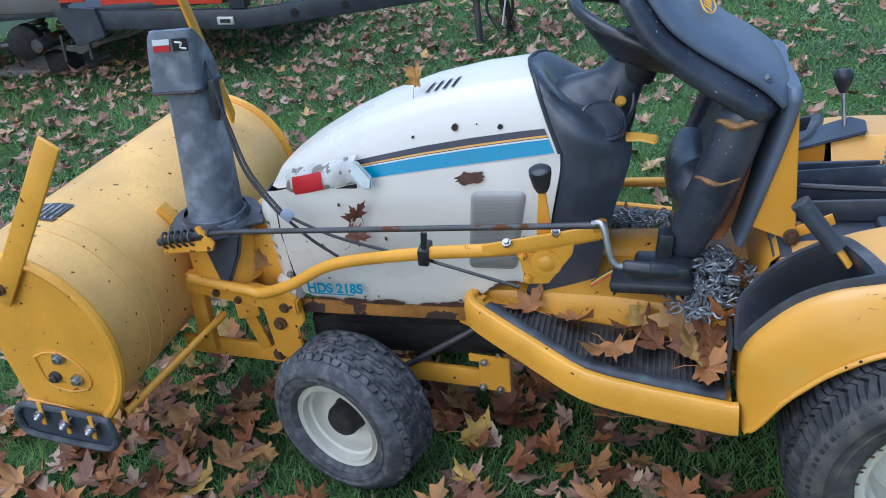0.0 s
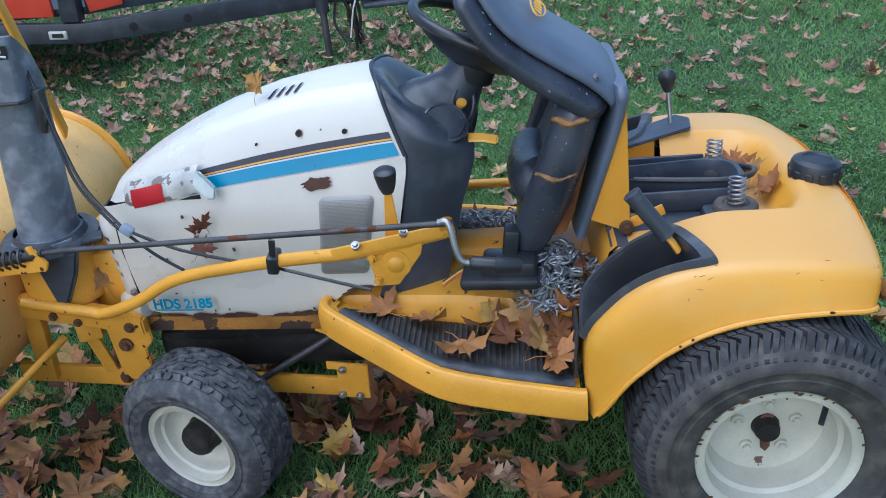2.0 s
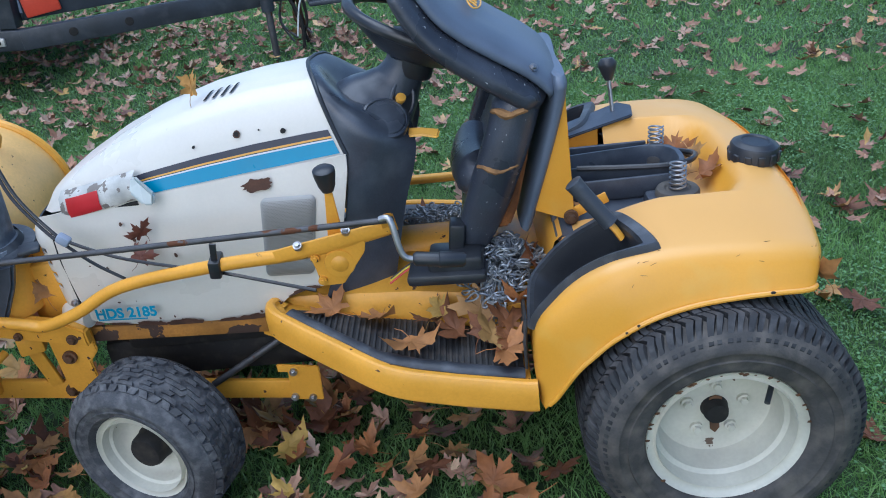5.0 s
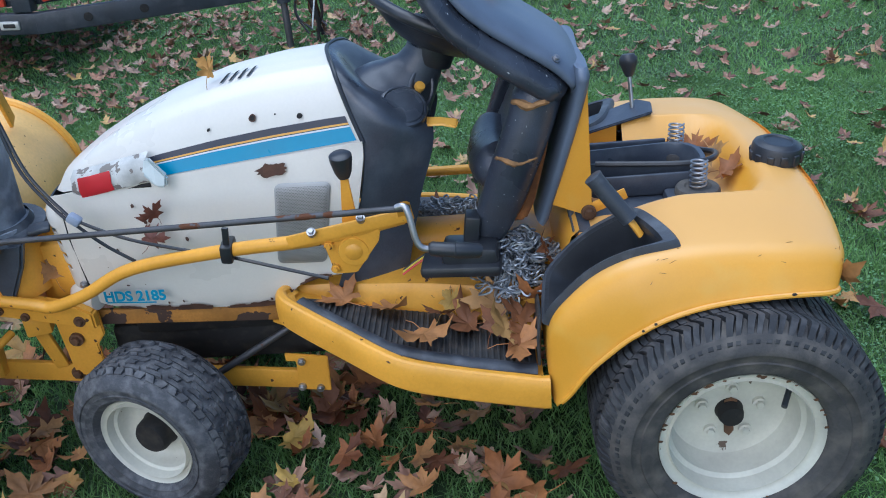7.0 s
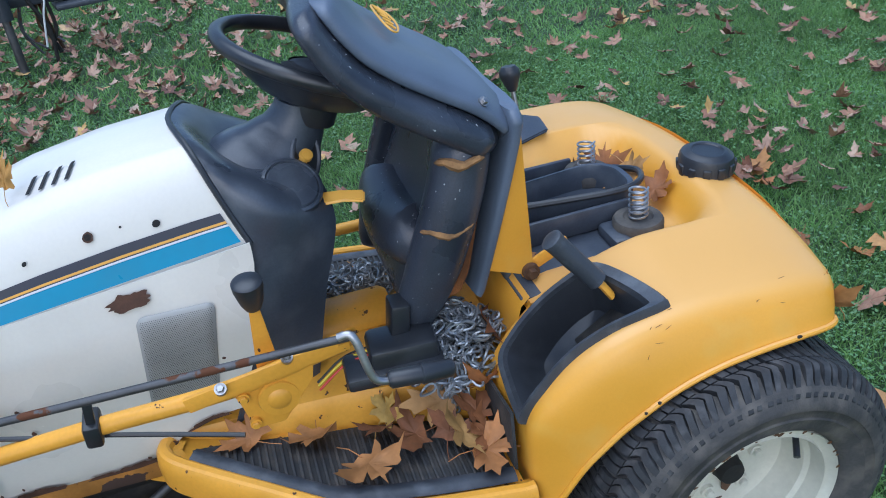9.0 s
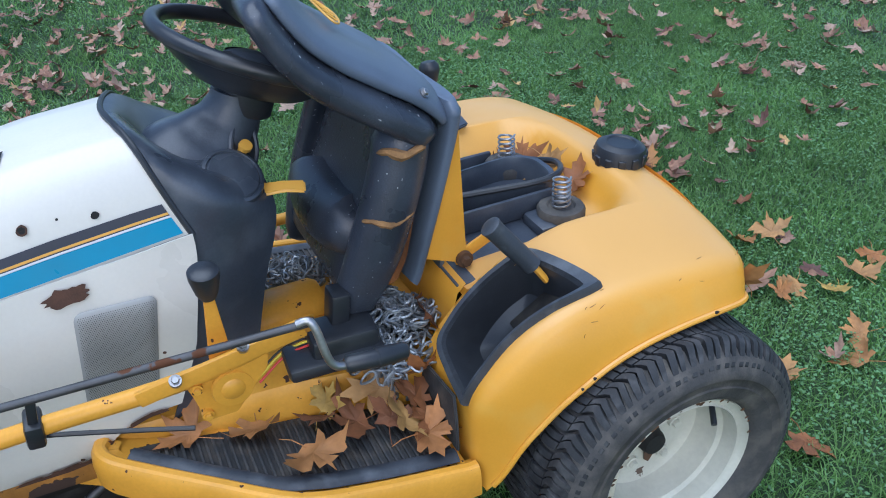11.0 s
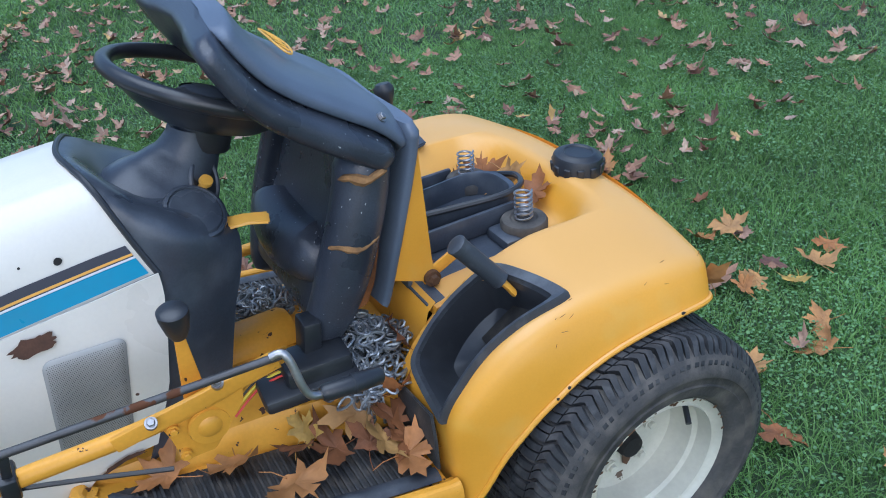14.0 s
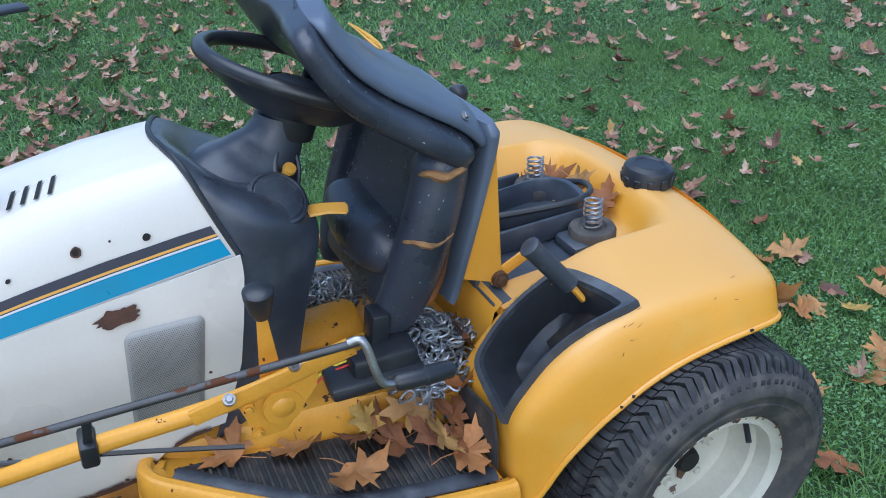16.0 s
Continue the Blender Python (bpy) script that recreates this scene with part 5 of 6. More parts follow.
def blot(f, r, seed, name, material, parent, label="", n=26, ragged=0.35, flat=1.0):
    """A ragged patch on a surface: f(u, v) gives a point of it for offsets in metres."""
    rnd = random.Random(seed)
    bm = bmesh.new()
    c = bm.verts.new(f(0, 0))
    ring = []
    for k in range(n):
        a = math.tau * k / n
        rr = r * (1 - ragged * (0.5 + 0.5 * noise.noise((2.2 * math.cos(a) + seed, 2.2 * math.sin(a), seed * 1.7))) - 0.35 * ragged * rnd.random())
        ring.append(bm.verts.new(f(rr * math.cos(a), rr * flat * math.sin(a))))
    for k in range(n):
        bm.faces.new((c, ring[k], ring[(k + 1) % n]))
    return part(name, bm, material, parent, label)


def hood_at(x, s):
    return lambda u, v: on_hood(x + u, s - v / 0.34, 0.0045)


blot(hood_at(-0.945, -0.735), 0.007, 1, "rust_hole", CHASSIS, hood, "rusted hole", 14)
blot(hood_at(-0.945, -0.735), 0.011, 2, "rust_ring", RUSTY, hood, "", 14)
blot(hood_at(-0.842, -0.775), 0.008, 3, "rust_hole", CHASSIS, hood, "rusted hole", 12)
blot(hood_at(-1.045, -0.745), 0.005, 4, "rust_hole", CHASSIS, hood, "rusted hole", 10)
blot(hood_at(-0.895, -0.74), 0.003, 5, "rust_hole", CHASSIS, hood, "", 8)
blot(lambda u, v: on_panel(-0.916 + u, 0.784 + v + 0.12 * u, 0.0065), 0.050, 6, "rust_patch", RUSTY, panel, "large flaking rust patch", 34, 0.5, 0.42)
rnd = random.Random(8)
for k in range(26):
    x = rnd.uniform(-1.4, -0.8)
    z = rnd.choice((rnd.uniform(0.44, 0.52), rnd.uniform(0.45, 0.75)))
    if z < interp(x, PANEL_LOW) + 0.01:
        continue
    blot(lambda u, v: on_panel(x + u, z + v, 0.0062), rnd.uniform(0.002, 0.007), k, "paint_chip", RUSTY, panel, "", 9, 0.5, rnd.uniform(0.5, 1.8))
# rusted lower edge
for k, (x, w, h) in enumerate(((-1.25, 0.055, 0.018), (-1.17, 0.06, 0.022), (-1.05, 0.05, 0.014), (-1.0, 0.06, 0.020), (-0.945, 0.04, 0.02), (-1.33, 0.04, 0.010), (-0.86, 0.06, 0.012))):
    blot(lambda u, v: on_panel(x + u, interp(x + u, PANEL_LOW) + max(0.0, v + 0.2 * h), 0.0066), w, 40 + k, "rust_edge", RUSTY, panel, "rust along the lower edge", 30, 0.45, h / w)
# side grille: frame and perforated sheet
GW, GH, GR = 0.126, 0.196, 0.015
def grille_point(u, v, off):
    """u along, v up within the grille, in metres from its lower front corner."""
    return on_panel(-0.940 + u * (0.90 + 0.10 * v / GH) + 0.13 * v, 0.556 + v, off)


turns = [(GW - GR, GR, -90), (GW - GR, GH - GR, 0), (GR, GH - GR, 90), (GR, GR, 180)]
ring = [(cx + GR * math.cos(radians(a0 + 15 * k)), cy + GR * math.sin(radians(a0 + 15 * k))) for cx, cy, a0 in turns for k in range(7)]
bm = loft([[grille_point(GW / 2 + (x - GW / 2) * f, GH / 2 + (y - GH / 2) * f, 0.0035 + 0.003 * (f < 0.99)) for x, y in ring] for f in (1.0, 0.97, 0.75, 0.5, 0.25, 0.02)])
grille = part("side_grille", bm, MESH_GREY, panel, "grey perforated side grille", 60)
bm = bmesh.new()
for i in range(34):
    for j in range(56):
        u, v = (i + 0.5 + 0.5 * (j % 2)) / 34.5 * GW * 0.93 + GW * 0.035, (j + 0.5) / 56 * GH * 0.93 + GH * 0.035
        bm.faces.new([bm.verts.new(grille_point(u + a, v + b, 0.0074)) for a, b in ((-0.0008, 0), (0, -0.0009), (0.0008, 0), (0, 0.0009))])
part("perforation", bm, CHASSIS, grille)

# model lettering
def lettering(text, m, size, material, parent, name):
    cu = bpy.data.curves.new(name, "FONT")
    cu.body, cu.size, cu.extrude, cu.offset = text, size, 0.0006, 0.0011
    tmp = bpy.data.objects.new("tmp", cu)
    scene.collection.objects.link(tmp)
    bpy.context.view_layer.update()
    me = bpy.data.meshes.new_from_object(tmp.evaluated_get(bpy.context.evaluated_depsgraph_get()))
    bpy.data.objects.remove(tmp)
    me.transform(m)
    me.materials.clear()
    me.materials.append(material)
    ob = new(name, me)
    ob.parent = parent
    ob.matrix_parent_inverse = parent.matrix_world.inverted()
    return ob


bpy.context.view_layer.update()
lettering("HDS 2185", pose(-1.368, -0.2010, 0.482, 86, 0, -2.6), 0.036, BLUE, panel, "lettering")
part("underline", bar((-1.365, -0.1985, 0.477), (-1.245, -0.2035, 0.474), 0.0015, 0.003, 0), BLUE, panel)

# headlight with taped lens
def on_nose(x, z, off):
    s = 1.0
    w = interp(x, HALF) + 0.010
    return (x, -(w + off), z)


head = part("headlight", loft([[on_nose(x, z + 0.22 * (x + 1.28), o) for z, o in ((0.752, -0.012), (0.756, 0.006), (0.775, 0.012), (0.805, 0.004), (0.815, -0.02))] for x in (-1.375, -1.36, -1.32, -1.27, -1.22, -1.185)], closed=False), SILVER_TAPE, hood, "headlight patched with red and silver tape", 60)
part("red_tape", loft([[on_nose(x, z + 0.22 * (x + 1.28), o) for z, o in ((0.757, 0.008), (0.775, 0.014), (0.803, 0.007))] for x in (-1.355, -1.32, -1.29, -1.272)], closed=False), RED_TAPE, head, "red reflective tape", 60)
part("lens", sheet([on_nose(-1.188, 0.828, -0.006), on_nose(-1.178, 0.832, 0.0), on_nose(-1.140, 0.790, 0.010), on_nose(-1.146, 0.765, 0.012), on_nose(-1.168, 0.768, 0.014), on_nose(-1.192, 0.80, 0.012)], (0.004, -0.022, 0.004), 0.005), LENS, head, "cloudy broken lens")
part("gap", tube([on_nose(-1.36, 0.745, -0.004), on_nose(-1.30, 0.752, -0.004), on_nose(-1.19, 0.764, -0.004)], 0.006, 6), CHASSIS, head)

# ---- levers and linkage of the blower lift ----
plate = part("lever_plate", sheet([(-0.791, -0.380, 0.706), (-0.665, -0.402, 0.734), (-0.671, -0.402, 0.706), (-0.725, -0.390, 0.631), (-0.772, -0.382, 0.625), (-0.781, -0.380, 0.672)], (0, -0.008, 0), 0.002), YELLOW, blower, "yellow lift lever plate")
part("boss", spin([(0, 0.008), (0.015, 0.006), (0.018, 0.003), (0.030, 0.003), (0.032, -0.002)], (-0.725, -0.402, 0.682), (0, -1, 0), 28), YELLOW, plate)
for p in ((-0.768, -0.393, 0.642), (-0.775, -0.393, 0.695)):
    bolt("rivet", p, (0, -1, 0), 0.006, plate, YELLOW)
part("rail_bar", bar((-0.855, -0.393, 0.707), (-0.610, -0.420, 0.764), 0.008, 0.026, 0.002), YELLOW, blower)
for x in (-0.80, -0.70):
    bolt("bar_bolt", (x, -0.412, interp(x, [(-0.86, 0.720), (-0.615, 0.777)])), (0, -0.6, 0.8), 0.006, blower)
part("lever_blade", sheet([(-0.748, -0.373, 0.705), (-0.712, -0.373, 0.710), (-0.720, -0.376, 0.835), (-0.734, -0.376, 0.835)], (0, 0.005, 0), 0.0015), YELLOW, blower, "yellow lever blade")
knob = part("lever_knob", spin([(0.0, 0.026), (0.017, 0.026), (0.022, 0.022), (0.022, 0.012), (0.017, -0.014), (0.012, -0.026)], (-0.727, -0.378, 0.857), (0, -0.15, 1), 28), BLACK, blower, "black fluted lever knob")
part("hook_plate", sheet([(-0.628, -0.410, 0.743), (-0.600, -0.412, 0.750), (-0.603, -0.445, 0.803), (-0.617, -0.448, 0.806), (-0.628, -0.435, 0.778)], (0.006, 0, 0), 0.002), YELLOW, blower)
part("crank_handle", tube(smooth_line([(-0.625, -0.444, 0.792), (-0.610, -0.449, 0.796), (-0.602, -0.456, 0.782), (-0.594, -0.464, 0.738), (-0.586, -0.467, 0.719), (-0.572, -0.467, 0.712), (-0.550, -0.466, 0.710)], 4), 0.0065, 10), STEEL, blower, "bent steel crank handle")
part("crank_grip", tube([(-0.570, -0.467, 0.712), (-0.565, -0.467, 0.712), (-0.522, -0.465, 0.705), (-0.520, -0.465, 0.705), (-0.475, -0.462, 0.698), (-0.470, -0.462, 0.697)], [0.010, 0.014, 0.014, 0.016, 0.014, 0.010], 12), BLACK, blower, "black rubber crank grip")
strap = part("cable_strap", block((0.026, 0.048, 0.044), pose(-1.000, -0.332, 0.667, 8, 6, 0), 0.006), BLACK, blower, "black strap holding the cable")
part("strap_end", block((0.014, 0.006, 0.05), pose(-0.994, -0.348, 0.704, 10, 10, 0), 0.002), BLACK, strap)
part("control_cable", tube(smooth_line([(-1.53, -0.14, 1.10), (-1.506, -0.168, 1.04), (-1.476, -0.190, 0.925), (-1.436, -0.220, 0.822), (-1.37, -0.247, 0.742), (-1.34, -0.250, 0.715), (-1.24, -0.255, 0.668), (-1.10, -0.300, 0.655), (-1.0, -0.325, 0.645), (-0.9, -0.345, 0.625), (-0.79, -0.378, 0.610)], 6), 0.0040, 8), BLACK, blower)
part("control_cable", tube(smooth_line([(-1.50, -0.155, 0.99), (-1.488, -0.180, 0.925), (-1.452, -0.214, 0.822), (-1.385, -0.243, 0.740), (-1.352, -0.250, 0.71), (-1.30, -0.25, 0.655), (-1.245, -0.246, 0.608)], 6), 0.0040, 8), BLACK, blower)
part("cable_tie", block((0.03, 0.022, 0.022), pose(-1.350, -0.250, 0.722, 0, 42, 0), 0.006), mat("blue_grey_tie", (0.28, 0.33, 0.42), 0.5), blower)

# loose wires at the control box
for col, o in (((0.6, 0.05, 0.04), 0.0), ((0.75, 0.6, 0.05), 0.012), ((0.03, 0.03, 0.03), 0.022)):
    part("wire", tube(smooth_line([(-0.66, -0.20 + o, 0.505), (-0.61, -0.19 + o, 0.535), (-0.57, -0.20 + o, 0.553), (-0.54, -0.20 + o, 0.55)], 4), 0.0022, 6), mat("wire_coat", col, 0.4, vary=0.05, bump=0), tractor)

# ---- chains ----
def link_mesh():
    """One twisted oval link."""
    seg, ring = 12, 5
    bm = bmesh.new()
    vs = []
    for k in range(seg):
        a = math.tau * k / seg
        c = Vector((0.0170 * math.cos(a), 0.0080 * math.sin(a), 0.003 * math.sin(2 * a)))
        out = Vector((math.cos(a), math.sin(a), 0))
        vs.append([bm.verts.new(c + 0.0027 * (math.cos(b) * out + math.sin(b) * Vector((0, 0, 1)))) for b in (math.tau * j / ring for j in range(ring))])
    for k in range(seg):
        for j in range(ring):
            bm.faces.new((vs[k][j], vs[(k + 1) % seg][j], vs[(k + 1) % seg][(j + 1) % ring], vs[k][(j + 1) % ring]))
    return mesh_of("link", bm, ZINC, 60)


LINK = link_mesh()


def heap(n, centre, spread, seed, label, hang=()):
    """A heap of chain: every link an object under the chain."""
    rnd = random.Random(seed)
    chain = root("tyre_chain", centre, label, "chain", "tyre chains")
    places = []
    for k in range(n):
        u, v = rnd.gauss(0, 0.42), rnd.gauss(0, 0.42)
        u, v = max(-1, min(1, u)), max(-1, min(1, v))
        z = spread[2] * max(0.0, 1 - (u * u + v * v)) * rnd.random()
        places.append(pose(centre[0] + spread[0] * u, centre[1] + spread[1] * v, centre[2] + z + 0.006, rnd.uniform(-60, 60), rnd.uniform(-40, 40), rnd.uniform(0, 360)))
    for line in hang:
        pts = smooth_line(line, 4)
        for k, p in enumerate(pts):
            q = pts[min(k + 1, len(pts) - 1)] - pts[max(k - 1, 0)]
            places.append(Matrix.Translation(p) @ q.to_track_quat("X", "Z").to_matrix().to_4x4() @ pose(0, 0, 0, 90 * (k % 2) + rnd.uniform(-15, 15)))
    for m in places:
        ob = new("link", LINK)
        ob.parent = chain
        ob.matrix_basis = Matrix.Translation(centre).inverted() @ m


heap(290, (-0.385, -0.165, 0.472), (0.115, 0.10, 0.105), 3, "heap of galvanised tyre chain lying under the seat", [[(-0.42, -0.22, 0.52), (-0.43, -0.245, 0.47), (-0.425, -0.25, 0.42)], [(-0.40, -0.22, 0.52), (-0.405, -0.248, 0.46), (-0.40, -0.252, 0.41)], [(-0.44, -0.21, 0.52), (-0.445, -0.24, 0.46)]])
heap(290, (-0.55, 0.10, 0.475), (0.16, 0.11, 0.06), 4, "galvanised tyre chain spread on the tunnel cover")

# scratches and chips on the fender
rnd = random.Random(77)
for k in range(11):
    st, y = rnd.uniform(4.8, 9.0), -rnd.uniform(0.425, 0.470)
    ln, dy = rnd.uniform(0.04, 0.22), rnd.uniform(-0.004, 0.004)
    pts = [deck(st + ln * f, y + dy * f) + Vector((0, -0.0004, 0.0004)) for f in (0, 0.3, 0.7, 1)]
    part("scratch", tube(pts, [0.0001, 0.0005, 0.0004, 0.0001], 5), BROWN_RUST if k % 3 else CHASSIS, fender)
for k in range(4):
    st = rnd.uniform(4.0, 9.5)
    pts = [deck(st + f, -0.493) + Vector((0, -0.0035, 0.003)) for f in (0, 0.04, 0.08, 0.12)]
    part("edge_chip", tube(pts, [0.0008, 0.0032, 0.0028, 0.0008], 6), CHASSIS, fender)

# ---- blower details ----
for sgn in (-1, 1):
    y = sgn * (HW + 0.013)
    rim_arc = [(DC.x + (DR + 0.004) * math.cos(a), y, DC.z + (DR + 0.004) * math.sin(a)) for a in (radians(105 - k * 155 / 24) for k in range(25))]
    part("rolled_edge", tube(rim_arc + [(-1.785, y, 0.306)], 0.013, 8), YELLOW, blower)
    part("lower_edge", tube([(-1.785, y, 0.306), (-1.91, y, 0.350), (-2.0, y, 0.368)], 0.009, 8), YELLOW, blower)
    bm = tube(smooth_line([(-1.93, y, 0.50), (-1.89, y, 0.515), (-1.84, y, 0.505), (-1.80, y, 0.455), (-1.81, y, 0.415), (-1.87, y, 0.405), (-1.92, y, 0.43), (-1.93, y, 0.50)], 4), 0.004, 6)
    part("pressed_rib", bm, YELLOW, blower)
    for x, z in ((-1.861, 0.500), (-1.891, 0.445), (-1.832, 0.439)):
        bolt("plate_bolt", (x, y + sgn * 0.002, z), (0, sgn, 0), 0.010, blower, DARK_STEEL if x == -1.891 else STEEL)
    for x, z in ((-1.961, 0.345), (-1.899, 0.320), (-1.831, 0.308)):
        part("shoe_bolt", tube([(x + 0.012, y + sgn * 0.01, z + 0.012), (x, y + sgn * 0.042, z - 0.004)], 0.006, 8), STEEL, blower)
        bolt("shoe_nut", (x, y + sgn * 0.024, z), (0, sgn, -0.2), 0.009, blower)
        part("shoe_slot", bar((x + 0.004, y + sgn * 0.024, z - 0.03), (x + 0.012, y + sgn * 0.024, z + 0.04), 0.004, 0.012, 0.001), YELLOW, blower)
bolt("marker_bolt", (-1.928, -HW - 0.03, 0.697), (0, -1, 0), 0.010, blower, BROWN_RUST)
bolt("corner_bolt", (-1.953, -HW - 0.015, 0.768), (0, -1, 0), 0.010, blower, BROWN_RUST)
part("marker_bar", bar((-1.80, 0.40, 0.74), (-1.755, 0.20, 1.19), 0.012, 0.05, 0.005), YELLOW, blower)
part("warning_plate", loft([[(DC.x + (DR + 0.004) * math.cos(a), y, DC.z + (DR + 0.004) * math.sin(a)) for a in (radians(98), radians(88), radians(78))] for y in (-0.36, -0.27)], closed=False), mat("dark_plate", (0.07, 0.075, 0.085), 0.4, bump=0), blower, "dark metal warning plate")
for k in range(5):
    a = radians(95 - 3.6 * k)
    part("plate_bar", tube([(DC.x + (DR + 0.005) * math.cos(a), -0.352, DC.z + (DR + 0.005) * math.sin(a)), (DC.x + (DR + 0.005) * math.cos(a), -0.352 + (0.075 if k % 2 else 0.06), DC.z + (DR + 0.005) * math.sin(a))], 0.0022, 4), SILVER_TAPE, blower)
for yy in (-0.135,):
    a0 = [radians(42 - 5 * k) for k in range(12)]
    part("drum_strap", loft([[(DC.x + (DR + o) * math.cos(a), yy + w, DC.z + (DR + o) * math.sin(a)) for w, o in ((-0.016, 0.002), (-0.016, 0.02), (0.016, 0.02), (0.016, 0.002))] for a in a0]), YELLOW, blower)
for yy in (-0.40, -0.34):
    part("drum_crease", tube([(DC.x + (DR + 0.001) * math.cos(a), yy, DC.z + (DR + 0.001) * math.sin(a)) for a in (radians(100 - 6 * k) for k in range(26))], 0.0022, 6), YELLOW_FADED, blower)

# impeller body, ring and turning gear under the chute
part("spout", loft([[(CH.x + r * math.cos(a), CH.y + r * math.sin(a), z) for a in (math.tau * k / 24 for k in range(24))] for r, z in ((0.095, 0.50), (0.095, 0.60), (0.085, 0.645))]), YELLOW, blower)
part("chute_ring", spin([(0.075, 0.0), (0.112, 0.0), (0.116, 0.008), (0.112, 0.016), (0.088, 0.018), (0.080, 0.035)], (CH.x, CH.y, CH.z), (0.05, -0.05, 1), 40), BEZEL, blower, "grey plastic chute ring")
for k in range(14):
    a = radians(165 + 9 * k)
    part("ring_tooth", block((0.014, 0.012, 0.018), pose(CH.x + 0.118 * math.cos(a), CH.y + 0.118 * math.sin(a), CH.z - 0.002, 0, 0, math.degrees(a)), 0.003), BLACK_GREY, blower)
part("ring_ear", block((0.05, 0.05, 0.012), pose(CH.x + 0.115, CH.y - 0.02, CH.z + 0.01, 0, 0, 20), 0.005), BEZEL, blower)
part("gear_case", block((0.15, 0.20, 0.16), pose(-1.515, 0.0, 0.555, 0, -8, 0), 0.03), YELLOW, blower, "yellow gear case with leaves on it")
part("gear_case_front", block((0.11, 0.05, 0.15), pose(-1.495, -0.115, 0.535, 0, -4, 0), 0.01), YELLOW, blower)
part("worm_bracket", sheet([(-1.70, -0.256, 0.625), (-1.555, -0.268, 0.640), (-1.545, -0.268, 0.66), (-1.575, -0.266, 0.705), (-1.592, -0.264, 0.70), (-1.58, -0.262, 0.665), (-1.70, -0.252, 0.645)], (0, -0.008, 0), 0.002), YELLOW, blower)
part("worm", tube([(-1.715, -0.248, 0.650), (-1.555, -0.266, 0.683)], 0.010, 10), DARK_STEEL, blower)
coil = []
for k in range(60):
    a = math.tau * k / 12
    u = k / 60
    coil.append((-1.70 + 0.10 * u, -0.25 + 0.020 * math.cos(a) - 0.01 * u, 0.655 + 0.016 * u + 0.020 * math.sin(a)))
part("worm_coil", tube(coil, 0.0035, 6), DARK_STEEL, blower)
part("chute_boot", sheet([(-1.62, -0.225, 0.645), (-1.50, -0.225, 0.66), (-1.52, -0.225, 0.60), (-1.575, -0.225, 0.50), (-1.59, -0.225, 0.50)], (0, 0.02, 0), 0.006), BLACK_GREY, blower)
part("upper_arm", sheet([(-1.735, -0.175, 0.515), (-1.70, -0.175, 0.535), (-1.44, -0.18, 0.478), (-1.405, -0.18, 0.455), (-1.405, -0.18, 0.41), (-1.50, -0.178, 0.43), (-1.72, -0.175, 0.478)], (0, -0.03, 0), 0.005), YELLOW, blower, "yellow steel mounting arm")
part("side_gusset", sheet([(-1.525, -0.165, 0.445), (-1.41, -0.165, 0.44), (-1.41, -0.165, 0.375), (-1.435, -0.165, 0.345), (-1.43, -0.165, 0.24), (-1.515, -0.165, 0.26)], (0, -0.010, 0), 0.003), YELLOW, blower, "yellow steel mounting plate")
part("post", bar((-1.70, -0.17, 0.49), (-1.715, -0.17, 0.27), 0.03, 0.045, 0.004), YELLOW, blower)
part("post", bar((-1.585, -0.165, 0.44), (-1.545, -0.165, 0.28), 0.012, 0.035, 0.003), YELLOW, blower)
part("cross_tube", bar((-1.56, -0.19, 0.42), (-1.68, 0.19, 0.40), 0.06, 0.06, 0.006), YELLOW, blower)
for p, r in (((-1.725, -0.207, 0.497), 0.013), ((-1.625, -0.207, 0.478), 0.009), ((-1.567, -0.207, 0.458), 0.009), ((-1.440, -0.207, 0.437), 0.012), ((-1.481, -0.178, 0.367), 0.015), ((-1.565, -0.178, 0.41), 0.010)):
    bolt("frame_bolt", p, (0, -1, 0), r * 0.78, blower, BROWN_RUST)
part("brace_rod", tube([(-1.745, -HW + 0.005, 0.335), (-1.632, -0.185, 0.400)], 0.010, 10), YELLOW, blower, "yellow brace rod")
part("rail_end_plate", sheet([(-0.98, -0.166, 0.285), (-0.875, -0.166, 0.27), (-0.88, -0.166, 0.165), (-0.96, -0.166, 0.175), (-0.955, -0.166, 0.26), (-0.98, -0.166, 0.262)], (0, -0.008, 0), 0.002), YELLOW, blower)
for p in ((-0.94, -0.176, 0.262), (-0.95, -0.176, 0.185), (-0.905, -0.176, 0.178)):
    bolt("frame_bolt", p, (0, -1, 0), 0.0065, blower, STEEL)
bolt("frame_bolt", (-1.51, -0.168, 0.262), (0, -1, 0), 0.012, blower, BROWN_RUST)

# chute sleeve, cable block and stickers
part("sleeve_lip", tube([(-1.645, -0.09, 1.017), (-1.645, -0.198, 1.017), (-1.636, -0.208, 1.017), (-1.527, -0.208, 1.017), (-1.518, -0.198, 1.017), (-1.518, -0.10, 1.017)], 0.004, 6), BLACK, chute)
part("cable_block", block((0.018, 0.030, 0.10), pose(-1.506, -0.165, 0.985, 0, 5, 0), 0.004), BLACK, chute)


def sticker(x0, x1, z0, z1, material, name, off=0.0):
    y = -0.2065 - off
    return part(name, sheet([(x0, y, z1), (x1, y, z1), (x1 - 0.002, y, z0), (x0 - 0.002, y, z0)], (0, -0.0008, 0), 0), material, chute)


